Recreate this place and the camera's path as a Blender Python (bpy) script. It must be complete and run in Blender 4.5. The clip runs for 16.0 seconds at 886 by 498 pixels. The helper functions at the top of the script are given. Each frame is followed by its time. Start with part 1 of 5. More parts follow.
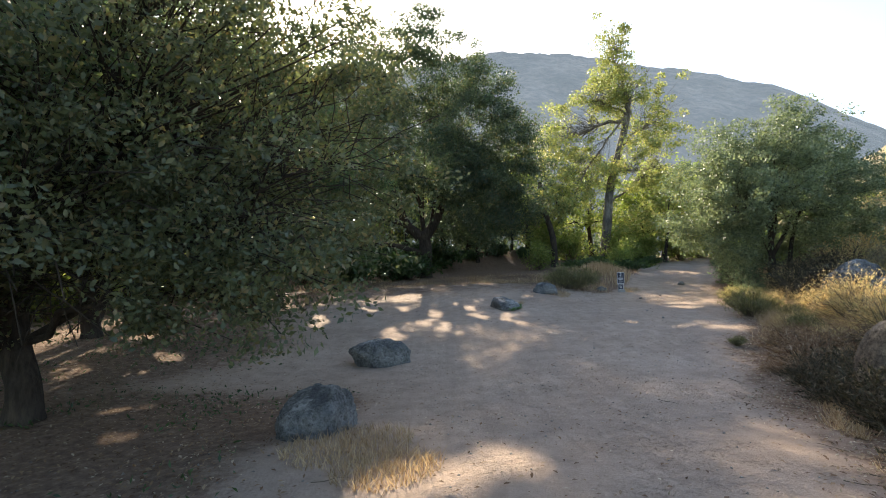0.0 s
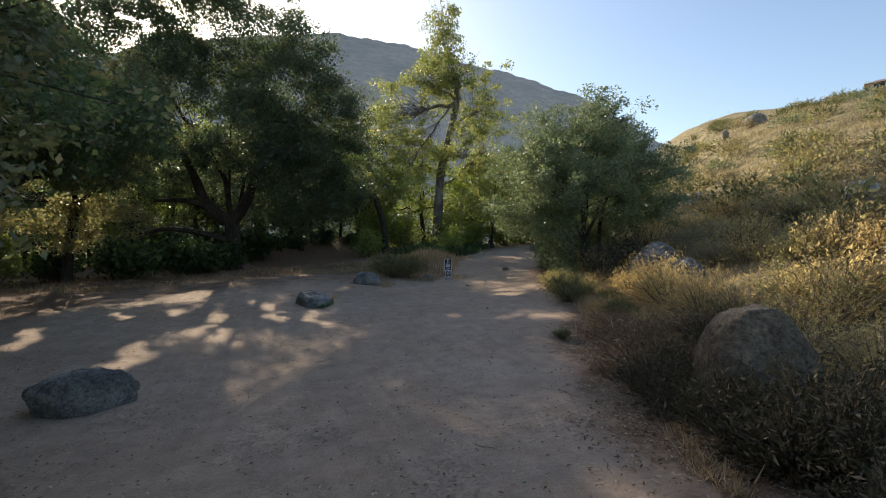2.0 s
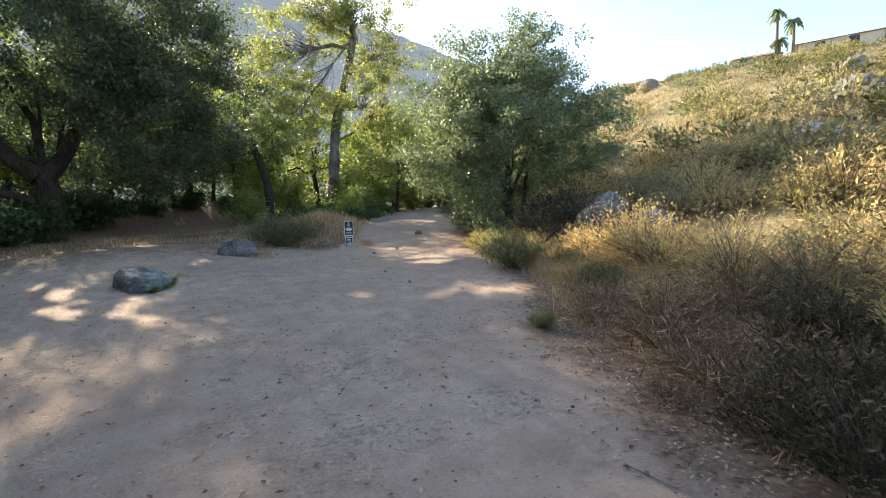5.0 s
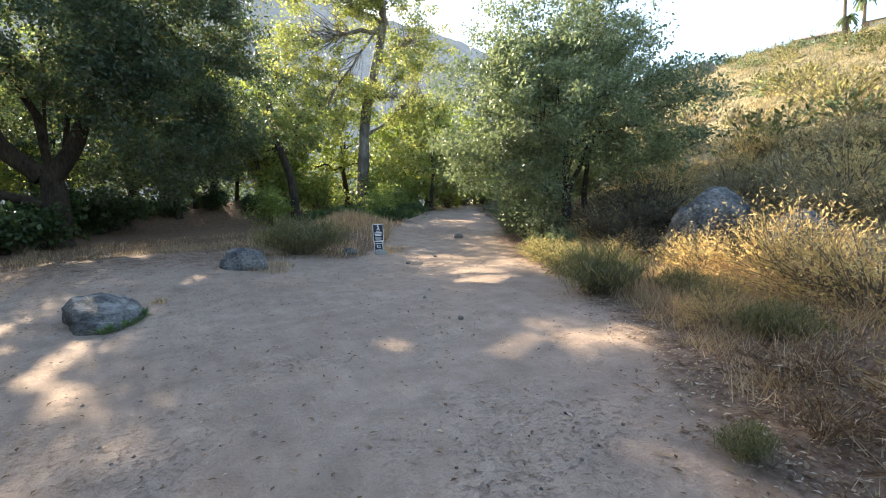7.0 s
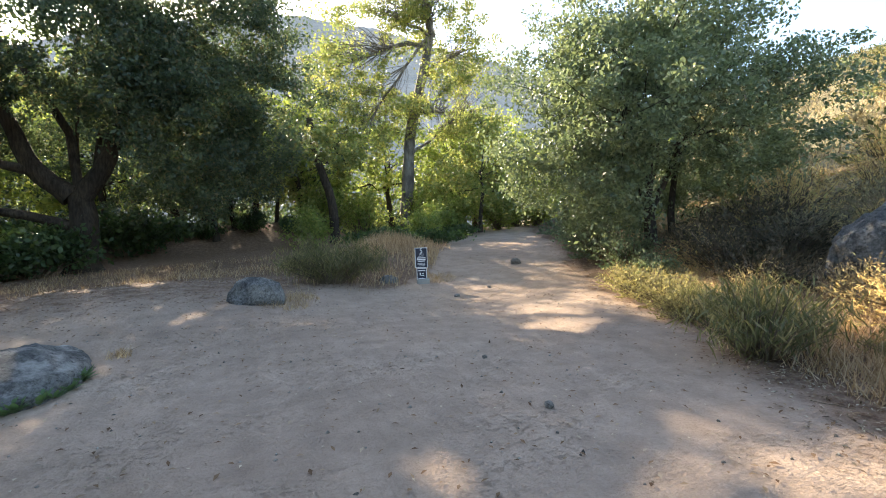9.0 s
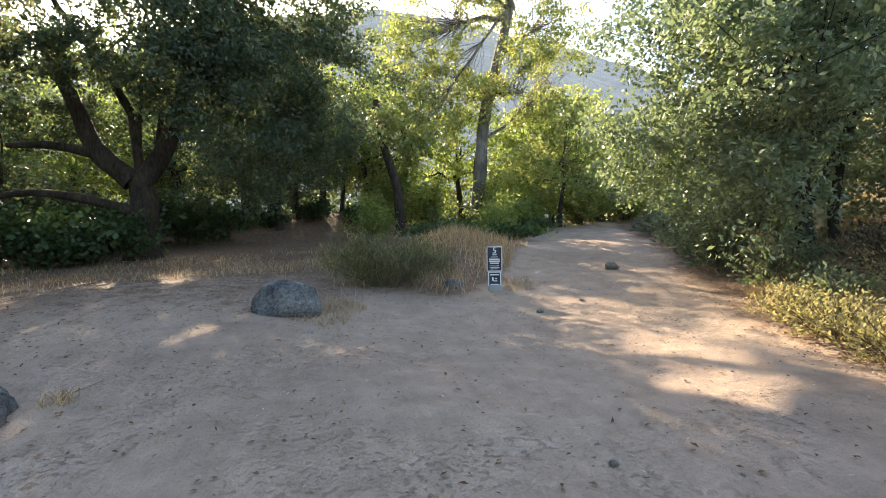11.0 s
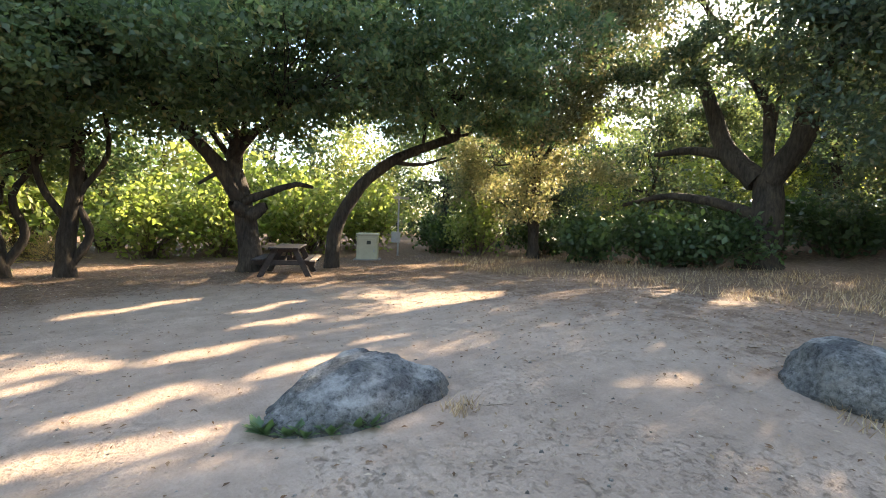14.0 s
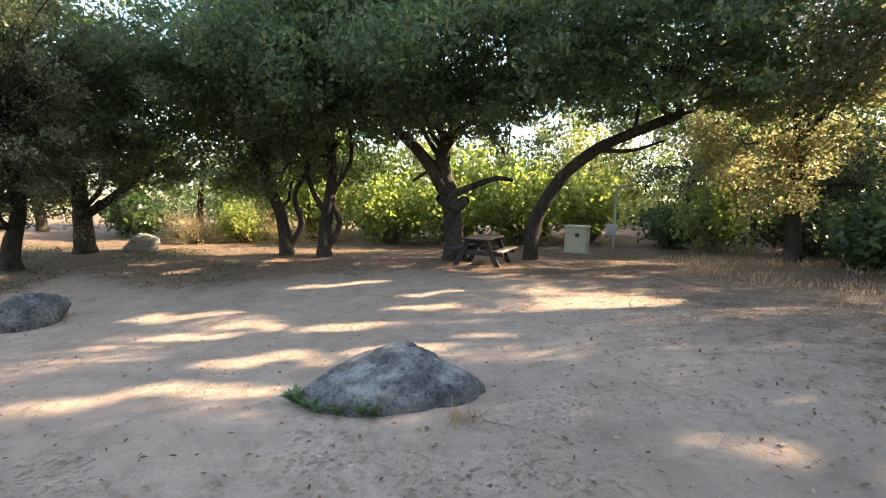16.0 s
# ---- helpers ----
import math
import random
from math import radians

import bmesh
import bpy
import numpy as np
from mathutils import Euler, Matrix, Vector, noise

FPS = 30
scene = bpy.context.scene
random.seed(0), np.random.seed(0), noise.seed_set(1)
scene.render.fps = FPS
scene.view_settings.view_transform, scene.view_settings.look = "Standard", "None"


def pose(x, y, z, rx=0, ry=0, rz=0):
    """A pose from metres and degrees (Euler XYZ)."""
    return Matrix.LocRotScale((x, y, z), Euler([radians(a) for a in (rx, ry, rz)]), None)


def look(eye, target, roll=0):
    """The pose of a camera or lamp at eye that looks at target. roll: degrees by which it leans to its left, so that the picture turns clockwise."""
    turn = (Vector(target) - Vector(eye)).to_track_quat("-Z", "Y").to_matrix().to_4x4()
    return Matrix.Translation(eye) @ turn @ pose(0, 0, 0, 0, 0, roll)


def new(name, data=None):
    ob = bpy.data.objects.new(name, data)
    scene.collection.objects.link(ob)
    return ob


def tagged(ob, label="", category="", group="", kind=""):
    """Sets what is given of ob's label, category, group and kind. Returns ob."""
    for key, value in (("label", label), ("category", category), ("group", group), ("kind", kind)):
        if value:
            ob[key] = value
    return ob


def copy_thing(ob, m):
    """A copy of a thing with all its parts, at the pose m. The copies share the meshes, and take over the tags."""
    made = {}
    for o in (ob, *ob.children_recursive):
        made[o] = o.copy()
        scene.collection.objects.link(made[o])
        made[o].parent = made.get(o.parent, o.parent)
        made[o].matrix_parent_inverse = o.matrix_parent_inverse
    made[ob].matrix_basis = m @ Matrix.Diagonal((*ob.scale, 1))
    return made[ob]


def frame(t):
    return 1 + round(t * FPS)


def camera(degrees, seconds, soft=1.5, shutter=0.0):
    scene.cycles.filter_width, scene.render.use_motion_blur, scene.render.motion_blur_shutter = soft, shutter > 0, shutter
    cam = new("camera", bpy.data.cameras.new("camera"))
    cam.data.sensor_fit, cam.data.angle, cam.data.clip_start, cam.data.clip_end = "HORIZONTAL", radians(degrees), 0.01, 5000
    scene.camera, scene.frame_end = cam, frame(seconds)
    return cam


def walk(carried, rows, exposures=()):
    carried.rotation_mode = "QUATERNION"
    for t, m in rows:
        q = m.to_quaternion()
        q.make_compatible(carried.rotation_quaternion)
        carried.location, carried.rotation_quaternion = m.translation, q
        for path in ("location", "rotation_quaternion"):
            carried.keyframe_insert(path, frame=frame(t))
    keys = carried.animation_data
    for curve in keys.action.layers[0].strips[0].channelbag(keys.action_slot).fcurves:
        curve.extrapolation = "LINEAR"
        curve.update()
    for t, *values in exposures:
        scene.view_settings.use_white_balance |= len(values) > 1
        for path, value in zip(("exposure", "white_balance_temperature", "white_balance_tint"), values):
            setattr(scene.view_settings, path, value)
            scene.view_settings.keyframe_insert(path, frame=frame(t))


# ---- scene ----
cam = camera(86.7, 16.0, 1.0)
PATH = [
    (0, (0.026, 0.054, 1.867), (0.02, 2.293, 1.895), -0.5),
    (0.5, (0.373, 0.606, 1.775), (0.558, 2.838, 1.807), -0.7),
    (1, (0.693, 1.219, 1.782), (1.079, 3.425, 1.813), -1.0),
    (1.5, (0.976, 1.784, 1.816), (1.539, 3.952, 1.823), -0.9),
    (2, (1.251, 2.449, 1.768), (1.984, 4.565, 1.73), -0.9),
    (2.5, (1.491, 3.022, 1.676), (2.337, 5.093, 1.576), -1.3),
    (3, (1.719, 3.63, 1.561), (2.706, 5.636, 1.408), -1.4),
    (3.5, (1.885, 4.089, 1.477), (2.934, 6.061, 1.315), -1.5),
    (3.7, (1.938, 4.284, 1.459), (3.006, 6.245, 1.287), -1.5),
    (5.8, (2.784, 7.053, 1.279), (3.968, 8.943, 1.076), -1.6),
    (6, (2.89, 7.286, 1.292), (4.067, 9.18, 1.076), -1.8),
    (6.5, (3.173, 7.82, 1.343), (4.32, 9.731, 1.118), -1.8),
    (7, (3.388, 8.438, 1.459), (4.418, 10.417, 1.254), -2.0),
    (7.5, (3.601, 8.934, 1.474), (4.504, 10.977, 1.305), -1.9),
    (8, (3.783, 9.514, 1.462), (4.641, 11.579, 1.323), -1.9),
    (8.5, (3.984, 10.031, 1.444), (4.822, 12.106, 1.336), -1.9),
    (8.7, (4.09, 10.257, 1.407), (4.931, 12.331, 1.316), -2.1),
    (10.8, (4.842, 12.515, 1.463), (5.535, 14.642, 1.355), -0.7),
    (11, (4.893, 12.691, 1.466), (5.417, 14.866, 1.344), -0.8),
    (11.5, (4.95, 13.12, 1.464), (5.058, 15.351, 1.327), -0.6),
    (12, (5.023, 13.572, 1.462), (4.598, 15.767, 1.316), 0.6),
    (12.5, (5.177, 13.863, 1.491), (4.311, 15.924, 1.337), 1.0),
    (13, (5.339, 14.215, 1.519), (4.061, 16.05, 1.37), 1.5),
    (13.5, (5.456, 14.544, 1.544), (3.845, 16.094, 1.394), 1.8),
    (14, (5.692, 14.96, 1.561), (3.792, 16.138, 1.419), 1.9),
    (14.5, (5.846, 15.347, 1.633), (3.771, 16.177, 1.478), 2.0),
    (15, (5.953, 15.799, 1.692), (3.759, 16.208, 1.508), 1.7),
    (15.5, (6.091, 16.232, 1.709), (3.863, 16.354, 1.497), 1.5),
    (16, (6.1, 16.789, 1.712), (3.872, 16.808, 1.482), 1.4),
]

EXPOSURES = [(0, 1.4, 6500, 10), (0.8, 0.8, 6500, 10), (1.6, 0.45, 6500, 10), (2.6, 0.6, 6500, 10), (3.6, 1.0, 6500, 10), (6, 1.8, 6500, 10), (8.6, 1.85, 6550, 10), (11, 1.97, 6800, 11), (12.5, 2.45, 6950, 11), (14, 2.55, 7000, 11), (16, 2.4, 7100, 12)]
walk(cam, [(t, look(eye, target, roll)) for t, eye, target, roll in PATH], EXPOSURES)

# ---- light ----
SUN_AZ, SUN_EL = radians(12.2), radians(26.0)
SUN_DIR = Vector((-math.sin(SUN_AZ) * math.cos(SUN_EL), math.cos(SUN_AZ) * math.cos(SUN_EL), math.sin(SUN_EL)))
world = bpy.data.worlds.new("world")
scene.world = world
world.use_nodes = True
wn = world.node_tree.nodes
sky = wn.new("ShaderNodeTexSky")
sky.sky_type = "NISHITA"
sky.sun_disc = False
sky.sun_elevation, sky.sun_rotation = SUN_EL, -SUN_AZ
sky.air_density, sky.dust_density, sky.ozone_density = 1.0, 1.2, 1.0
wn["Background"].inputs["Strength"].default_value = 0.15
world.node_tree.links.new(sky.outputs[0], wn["Background"].inputs["Color"])
sun_data = bpy.data.lights.new("sun", "SUN")
sun_data.energy, sun_data.angle, sun_data.color = 5.0, radians(0.6), (1.0, 0.86, 0.66)
sun = new("sun", sun_data)
sun.matrix_world = look(SUN_DIR * 60, (0, 0, 0))

# ---- materials ----


def material(name, rough=0.8):
    m = bpy.data.materials.new(name)
    m.use_nodes = True
    n = m.node_tree.nodes
    n["Principled BSDF"].inputs["Roughness"].default_value = rough
    n["Principled BSDF"].inputs["Specular IOR Level"].default_value = 0.25
    return m, n, m.node_tree.links.new, n["Principled BSDF"]


def ramp(n, stops):
    r = n.new("ShaderNodeValToRGB")
    e = r.color_ramp.elements
    while len(e) < len(stops):
        e.new(0.5)
    for el, (p, c) in zip(e, stops):
        el.position, el.color = p, (*c, 1)
    return r


def noise_node(n, link, scale, detail=6.0, rough=0.6, coords=None):
    t = n.new("ShaderNodeTexNoise")
    t.inputs["Scale"].default_value = scale
    t.inputs["Detail"].default_value = detail
    t.inputs["Roughness"].default_value = rough
    if coords is not None:
        link(coords, t.inputs["Vector"])
    return t


def mix_col(n, link, fac, a, b, mode="MIX"):
    x = n.new("ShaderNodeMix")
    x.data_type, x.blend_type = "RGBA", mode
    if isinstance(fac, float):
        x.inputs[0].default_value = fac
    else:
        link(fac, x.inputs[0])
    for sock, v in ((x.inputs[6], a), (x.inputs[7], b)):
        if isinstance(v, tuple):
            sock.default_value = (*v, 1)
        else:
            link(v, sock)
    return x.outputs[2]


def bump(n, link, height, strength, dist, bsdf):
    b = n.new("ShaderNodeBump")
    b.inputs["Strength"].default_value = strength
    b.inputs["Distance"].default_value = dist
    link(height, b.inputs["Height"])
    link(b.outputs[0], bsdf.inputs["Normal"])


def leaf_material(name, stops, trans=0.45, glow=(1.0, 1.0, 0.66), rough=0.45, patch=0.35):
    m, n, link, bsdf = material(name, rough)
    bsdf.inputs["Specular IOR Level"].default_value = 0.5 if rough < 0.5 else 0.25
    geo = n.new("ShaderNodeNewGeometry")
    r = ramp(n, stops)
    link(geo.outputs["Random Per Island"], r.inputs[0])
    big = noise_node(n, link, 0.55, 3.0, 0.5, geo.outputs["Position"])
    rr = ramp(n, [(0.35, (0.72, 0.75, 0.7)), (0.65, (1.2, 1.15, 1.0))])
    link(big.outputs[0], rr.inputs[0])
    col = mix_col(n, link, patch * 2, r.outputs[0], rr.outputs[0], "MULTIPLY")
    link(col, bsdf.inputs["Base Color"])
    tr = n.new("ShaderNodeBsdfTranslucent")
    tcol = mix_col(n, link, 1.0, col, glow, "MULTIPLY")
    gain = n.new("ShaderNodeVectorMath")
    gain.operation = "SCALE"
    gain.inputs["Scale"].default_value = 1.9
    link(tcol, gain.inputs[0])
    link(gain.outputs[0], tr.inputs["Color"])
    mx = n.new("ShaderNodeMixShader")
    mx.inputs[0].default_value = trans
    link(bsdf.outputs[0], mx.inputs[1])
    link(tr.outputs[0], mx.inputs[2])
    link(mx.outputs[0], n["Material Output"].inputs[0])
    return m


OAK_LEAF = leaf_material("oak_leaf", [(0.0, (0.04, 0.061, 0.042)), (0.45, (0.064, 0.093, 0.06)), (0.85, (0.098, 0.13, 0.075)), (0.97, (0.155, 0.14, 0.08))], 0.45)
CANOPY_LEAF = leaf_material("canopy_oak_leaf", [(0.0, (0.058, 0.095, 0.056)), (0.45, (0.095, 0.145, 0.08)), (0.85, (0.14, 0.19, 0.095)), (0.97, (0.2, 0.19, 0.1))], 0.55, rough=0.38)
OAK_BROWN = leaf_material("oak_leaf_dry", [(0.0, (0.115, 0.13, 0.075)), (0.5, (0.18, 0.18, 0.1)), (0.9, (0.27, 0.235, 0.145))], 0.5, (1.0, 0.97, 0.68))
BRIGHT_LEAF = leaf_material("bright_leaf", [(0.0, (0.13, 0.18, 0.055)), (0.5, (0.2, 0.25, 0.08)), (0.9, (0.28, 0.3, 0.12))], 0.54, (1.0, 1.0, 0.62))
GREY_OAK_LEAF = leaf_material("dusty_oak_leaf", [(0.0, (0.068, 0.085, 0.05)), (0.45, (0.1, 0.12, 0.066)), (0.85, (0.145, 0.155, 0.08)), (0.97, (0.2, 0.165, 0.09))], 0.38)
SYC_LEAF = leaf_material("sycamore_leaf", [(0.0, (0.15, 0.19, 0.07)), (0.5, (0.22, 0.25, 0.1)), (0.9, (0.33, 0.315, 0.13))], 0.46)
GREY_LEAF = leaf_material("grey_green_leaf", [(0.0, (0.1, 0.135, 0.085)), (0.5, (0.15, 0.188, 0.118)), (0.9, (0.215, 0.248, 0.158))], 0.38, (1.0, 1.0, 0.7))
IVY_LEAF = leaf_material("ground_vine_leaf", [(0.0, (0.034, 0.062, 0.025)), (0.6, (0.055, 0.095, 0.036)), (1.0, (0.09, 0.135, 0.05))], 0.38)
DRY_LEAF = leaf_material("dry_brush", [(0.0, (0.33, 0.25, 0.145)), (0.4, (0.47, 0.37, 0.215)), (0.75, (0.57, 0.47, 0.28)), (0.95, (0.4, 0.39, 0.2))], 0.62, (1.0, 0.93, 0.72), 0.75)
# Green-brown brush leaves, darkened so that their colour carries the shade.
SHADE_TINTED_BRUSH = leaf_material("shade_tinted_brush", [(0.0, (0.045, 0.042, 0.028)), (0.45, (0.08, 0.072, 0.045)), (0.8, (0.14, 0.115, 0.08)), (0.97, (0.26, 0.2, 0.14))], 0.2, (1.0, 0.95, 0.7), 0.8)
SAGE_LEAF = leaf_material("grey_sage", [(0.0, (0.2, 0.17, 0.125)), (0.5, (0.29, 0.25, 0.175)), (0.95, (0.38, 0.335, 0.23))], 0.42, (1.0, 0.95, 0.7), 0.8)
HILL_LEAF = leaf_material("hill_brush", [(0.0, (0.07, 0.08, 0.04)), (0.5, (0.12, 0.13, 0.06)), (0.95, (0.2, 0.19, 0.09))], 0.3, (1.0, 0.97, 0.65), 0.7)
HILL_STRAW = leaf_material("hill_straw", [(0.0, (0.16, 0.12, 0.075)), (0.5, (0.27, 0.22, 0.135)), (0.95, (0.38, 0.32, 0.21))], 0.2, (1.0, 0.92, 0.7), 0.8)
OLIVE_LEAF = leaf_material("olive_brush", [(0.0, (0.165, 0.155, 0.085)), (0.5, (0.26, 0.24, 0.125)), (0.95, (0.36, 0.325, 0.18))], 0.42, (1.0, 0.95, 0.7), 0.7)
STRAW = leaf_material("straw_grass", [(0.0, (0.26, 0.175, 0.105)), (0.5, (0.42, 0.305, 0.195)), (0.95, (0.56, 0.45, 0.32))], 0.3, (1.0, 0.92, 0.72), 0.7)
GREEN_GRASS = leaf_material("rank_grass", [(0.0, (0.095, 0.1, 0.05)), (0.6, (0.17, 0.165, 0.09)), (0.95, (0.32, 0.27, 0.155))], 0.35, (1.0, 1.0, 0.6), 0.6)
BLEACHED = leaf_material("bleached_litter", [(0.0, (0.17, 0.12, 0.08)), (0.5, (0.33, 0.265, 0.19)), (0.95, (0.54, 0.47, 0.37))], 0.2, (1, 0.93, 0.8), 0.75)
LITTER = leaf_material("leaf_litter", [(0.0, (0.1, 0.055, 0.03)), (0.45, (0.2, 0.12, 0.07)), (0.85, (0.33, 0.235, 0.15)), (1.0, (0.52, 0.43, 0.34))], 0.15, (1, 0.9, 0.7), 0.75)
PALM_LEAF = leaf_material("palm_frond", [(0.0, (0.1, 0.13, 0.08)), (1.0, (0.18, 0.22, 0.13))], 0.4)
WEED_LEAF = leaf_material("grey_green_weed", [(0.0, (0.07, 0.125, 0.055)), (1.0, (0.12, 0.19, 0.09))], 0.3)


def bark_material(name, dark, light, scale=1.0):
    m, n, link, bsdf = material(name, 0.9)
    tc = n.new("ShaderNodeTexCoord")
    mp = n.new("ShaderNodeMapping")
    mp.inputs["Scale"].default_value = (1, 1, 0.22)
    link(tc.outputs["Object"], mp.inputs[0])
    a = noise_node(n, link, 14 * scale, 8, 0.7, mp.outputs[0])
    b = noise_node(n, link, 1.3, 3, 0.5, tc.outputs["Object"])
    r = ramp(n, [(0.32, dark), (0.68, light)])
    link(a.outputs[0], r.inputs[0])
    r2 = ramp(n, [(0.35, (0.6, 0.6, 0.6)), (0.65, (1.15, 1.12, 1.05))])
    link(b.outputs[0], r2.inputs[0])
    link(mix_col(n, link, 1.0, r.outputs[0], r2.outputs[0], "MULTIPLY"), bsdf.inputs["Base Color"])
    bump(n, link, a.outputs[0], 0.9, 0.05, bsdf)
    return m


OAK_BARK = bark_material("oak_bark", (0.021, 0.017, 0.013), (0.096, 0.075, 0.057))
SYC_BARK = bark_material("sycamore_bark", (0.09, 0.075, 0.06), (0.3, 0.27, 0.23), 0.4)
PALE_STEM = bark_material("pale_dry_stem", (0.22, 0.17, 0.11), (0.42, 0.34, 0.24))
DRY_STEM = bark_material("dry_stem", (0.12, 0.09, 0.06), (0.3, 0.24, 0.17))


def dirt_material():
    m, n, link, bsdf = material("trail_dirt", 0.95)
    geo = n.new("ShaderNodeNewGeometry")
    pos = geo.outputs["Position"]
    att = n.new("ShaderNodeAttribute")
    att.attribute_name = "cover"
    far = n.new("ShaderNodeAttribute")
    far.attribute_name = "hill"
    big = noise_node(n, link, 0.35, 5, 0.6, pos)
    mid = noise_node(n, link, 2.6, 6, 0.65, pos)
    fine = noise_node(n, link, 42, 5, 0.7, pos)
    r = ramp(n, [(0.3, (0.36, 0.265, 0.195)), (0.55, (0.45, 0.338, 0.252)), (0.75, (0.52, 0.405, 0.31))])
    link(big.outputs[0], r.inputs[0])
    r2 = ramp(n, [(0.33, (0.74, 0.72, 0.7)), (0.62, (1.1, 1.08, 1.06))])
    link(mid.outputs[0], r2.inputs[0])
    c = mix_col(n, link, 0.7, r.outputs[0], r2.outputs[0], "MULTIPLY")
    r3 = ramp(n, [(0.3, (0.82, 0.81, 0.8)), (0.6, (1.06, 1.06, 1.06))])
    link(fine.outputs[0], r3.inputs[0])
    c = mix_col(n, link, 0.6, c, r3.outputs[0], "MULTIPLY")
    turn = n.new("ShaderNodeMapping")
    turn.inputs["Rotation"].default_value = (0, 0, radians(28.1))
    turn.inputs["Scale"].default_value = (7.0, 0.3, 1.0)
    link(pos, turn.inputs[0])
    track = noise_node(n, link, 1.0, 4, 0.6, turn.outputs[0])
    r6 = ramp(n, [(0.36, (0.84, 0.83, 0.82)), (0.55, (1.05, 1.05, 1.05))])
    link(track.outputs[0], r6.inputs[0])
    c = mix_col(n, link, 0.3, c, r6.outputs[0], "MULTIPLY")
    clod = noise_node(n, link, 19, 6, 0.72, pos)
    where = noise_node(n, link, 0.7, 3, 0.6, pos)
    dent = n.new("ShaderNodeMath")
    dent.operation = "MULTIPLY"
    rc = ramp(n, [(0.54, (0, 0, 0)), (0.64, (1, 1, 1))])
    rw = ramp(n, [(0.45, (0.05, 0.05, 0.05)), (0.66, (1, 1, 1))])
    link(clod.outputs[0], rc.inputs[0])
    link(where.outputs[0], rw.inputs[0])
    link(rc.outputs[0], dent.inputs[0])
    link(rw.outputs[0], dent.inputs[1])
    c = mix_col(n, link, dent.outputs[0], c, mix_col(n, link, 1.0, c, (0.86, 0.845, 0.83), "MULTIPLY"))
    lit = noise_node(n, link, 9, 8, 0.75, pos)
    r4 = ramp(n, [(0.3, (0.1, 0.062, 0.04)), (0.5, (0.21, 0.135, 0.088)), (0.7, (0.35, 0.25, 0.17))])
    link(lit.outputs[0], r4.inputs[0])
    add = n.new("ShaderNodeMath")
    add.operation = "ADD"
    link(att.outputs["Fac"], add.inputs[0])
    sub = n.new("ShaderNodeMath")
    sub.operation = "MULTIPLY_ADD"
    link(mid.outputs[0], sub.inputs[0])
    sub.inputs[1].default_value, sub.inputs[2].default_value = 1.6, -0.8
    link(sub.outputs[0], add.inputs[1])
    cl = ramp(n, [(0.3, (0, 0, 0)), (0.75, (1, 1, 1))])
    link(add.outputs[0], cl.inputs[0])
    c = mix_col(n, link, cl.outputs[0], c, r4.outputs[0])
    scrub = noise_node(n, link, 0.9, 10, 0.85, pos)
    r5 = ramp(n, [(0.38, (0.1, 0.092, 0.045)), (0.5, (0.25, 0.205, 0.105)), (0.6, (0.42, 0.335, 0.19))])
    link(scrub.outputs[0], r5.inputs[0])
    c = mix_col(n, link, far.outputs["Fac"], c, r5.outputs[0])
    link(c, bsdf.inputs["Base Color"])
    hgt = n.new("ShaderNodeMath")
    hgt.operation = "MULTIPLY_ADD"
    link(fine.outputs[0], hgt.inputs[0])
    hgt.inputs[1].default_value = 0.22
    link(mid.outputs[0], hgt.inputs[2])
    dip = n.new("ShaderNodeMath")
    dip.operation = "MULTIPLY_ADD"
    link(dent.outputs[0], dip.inputs[0])
    dip.inputs[1].default_value = -0.17
    link(hgt.outputs[0], dip.inputs[2])
    bump(n, link, dip.outputs[0], 1.0, 0.09, bsdf)
    return m


DIRT = dirt_material()


def rock_material(name, a, b, c):
    m, n, link, bsdf = material(name, 0.85)
    tc = n.new("ShaderNodeTexCoord")
    o = tc.outputs["Object"]
    big = noise_node(n, link, 3.4, 8, 0.7, o)
    speck = noise_node(n, link, 18, 8, 0.8, o)
    r = ramp(n, [(0.38, a), (0.5, b), (0.64, c)])
    link(big.outputs[0], r.inputs[0])
    r2 = ramp(n, [(0.38, (0.3, 0.3, 0.29)), (0.5, (0.95, 0.95, 0.95)), (0.66, (1.35, 1.33, 1.3))])
    link(speck.outputs[0], r2.inputs[0])
    base = mix_col(n, link, 0.9, r.outputs[0], r2.outputs[0], "MULTIPLY")
    crust = noise_node(n, link, 7, 9, 0.75, o)
    r3 = ramp(n, [(0.46, (1, 1, 1)), (0.54, (0.5, 0.5, 0.48))])
    link(crust.outputs[0], r3.inputs[0])
    base = mix_col(n, link, 0.75, base, r3.outputs[0], "MULTIPLY")
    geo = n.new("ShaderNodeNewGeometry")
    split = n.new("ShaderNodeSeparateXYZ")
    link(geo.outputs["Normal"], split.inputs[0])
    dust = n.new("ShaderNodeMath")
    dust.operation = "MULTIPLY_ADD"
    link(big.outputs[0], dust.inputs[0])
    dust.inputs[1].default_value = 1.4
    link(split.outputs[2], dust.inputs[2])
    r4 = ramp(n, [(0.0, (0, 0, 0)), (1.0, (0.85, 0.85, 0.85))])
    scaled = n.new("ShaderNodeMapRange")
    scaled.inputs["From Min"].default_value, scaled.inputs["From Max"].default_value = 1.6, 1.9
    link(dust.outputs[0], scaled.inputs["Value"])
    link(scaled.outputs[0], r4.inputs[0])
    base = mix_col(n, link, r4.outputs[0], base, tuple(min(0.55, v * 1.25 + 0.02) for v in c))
    link(base, bsdf.inputs["Base Color"])
    bump(n, link, speck.outputs[0], 1.0, 0.05, bsdf)
    return m


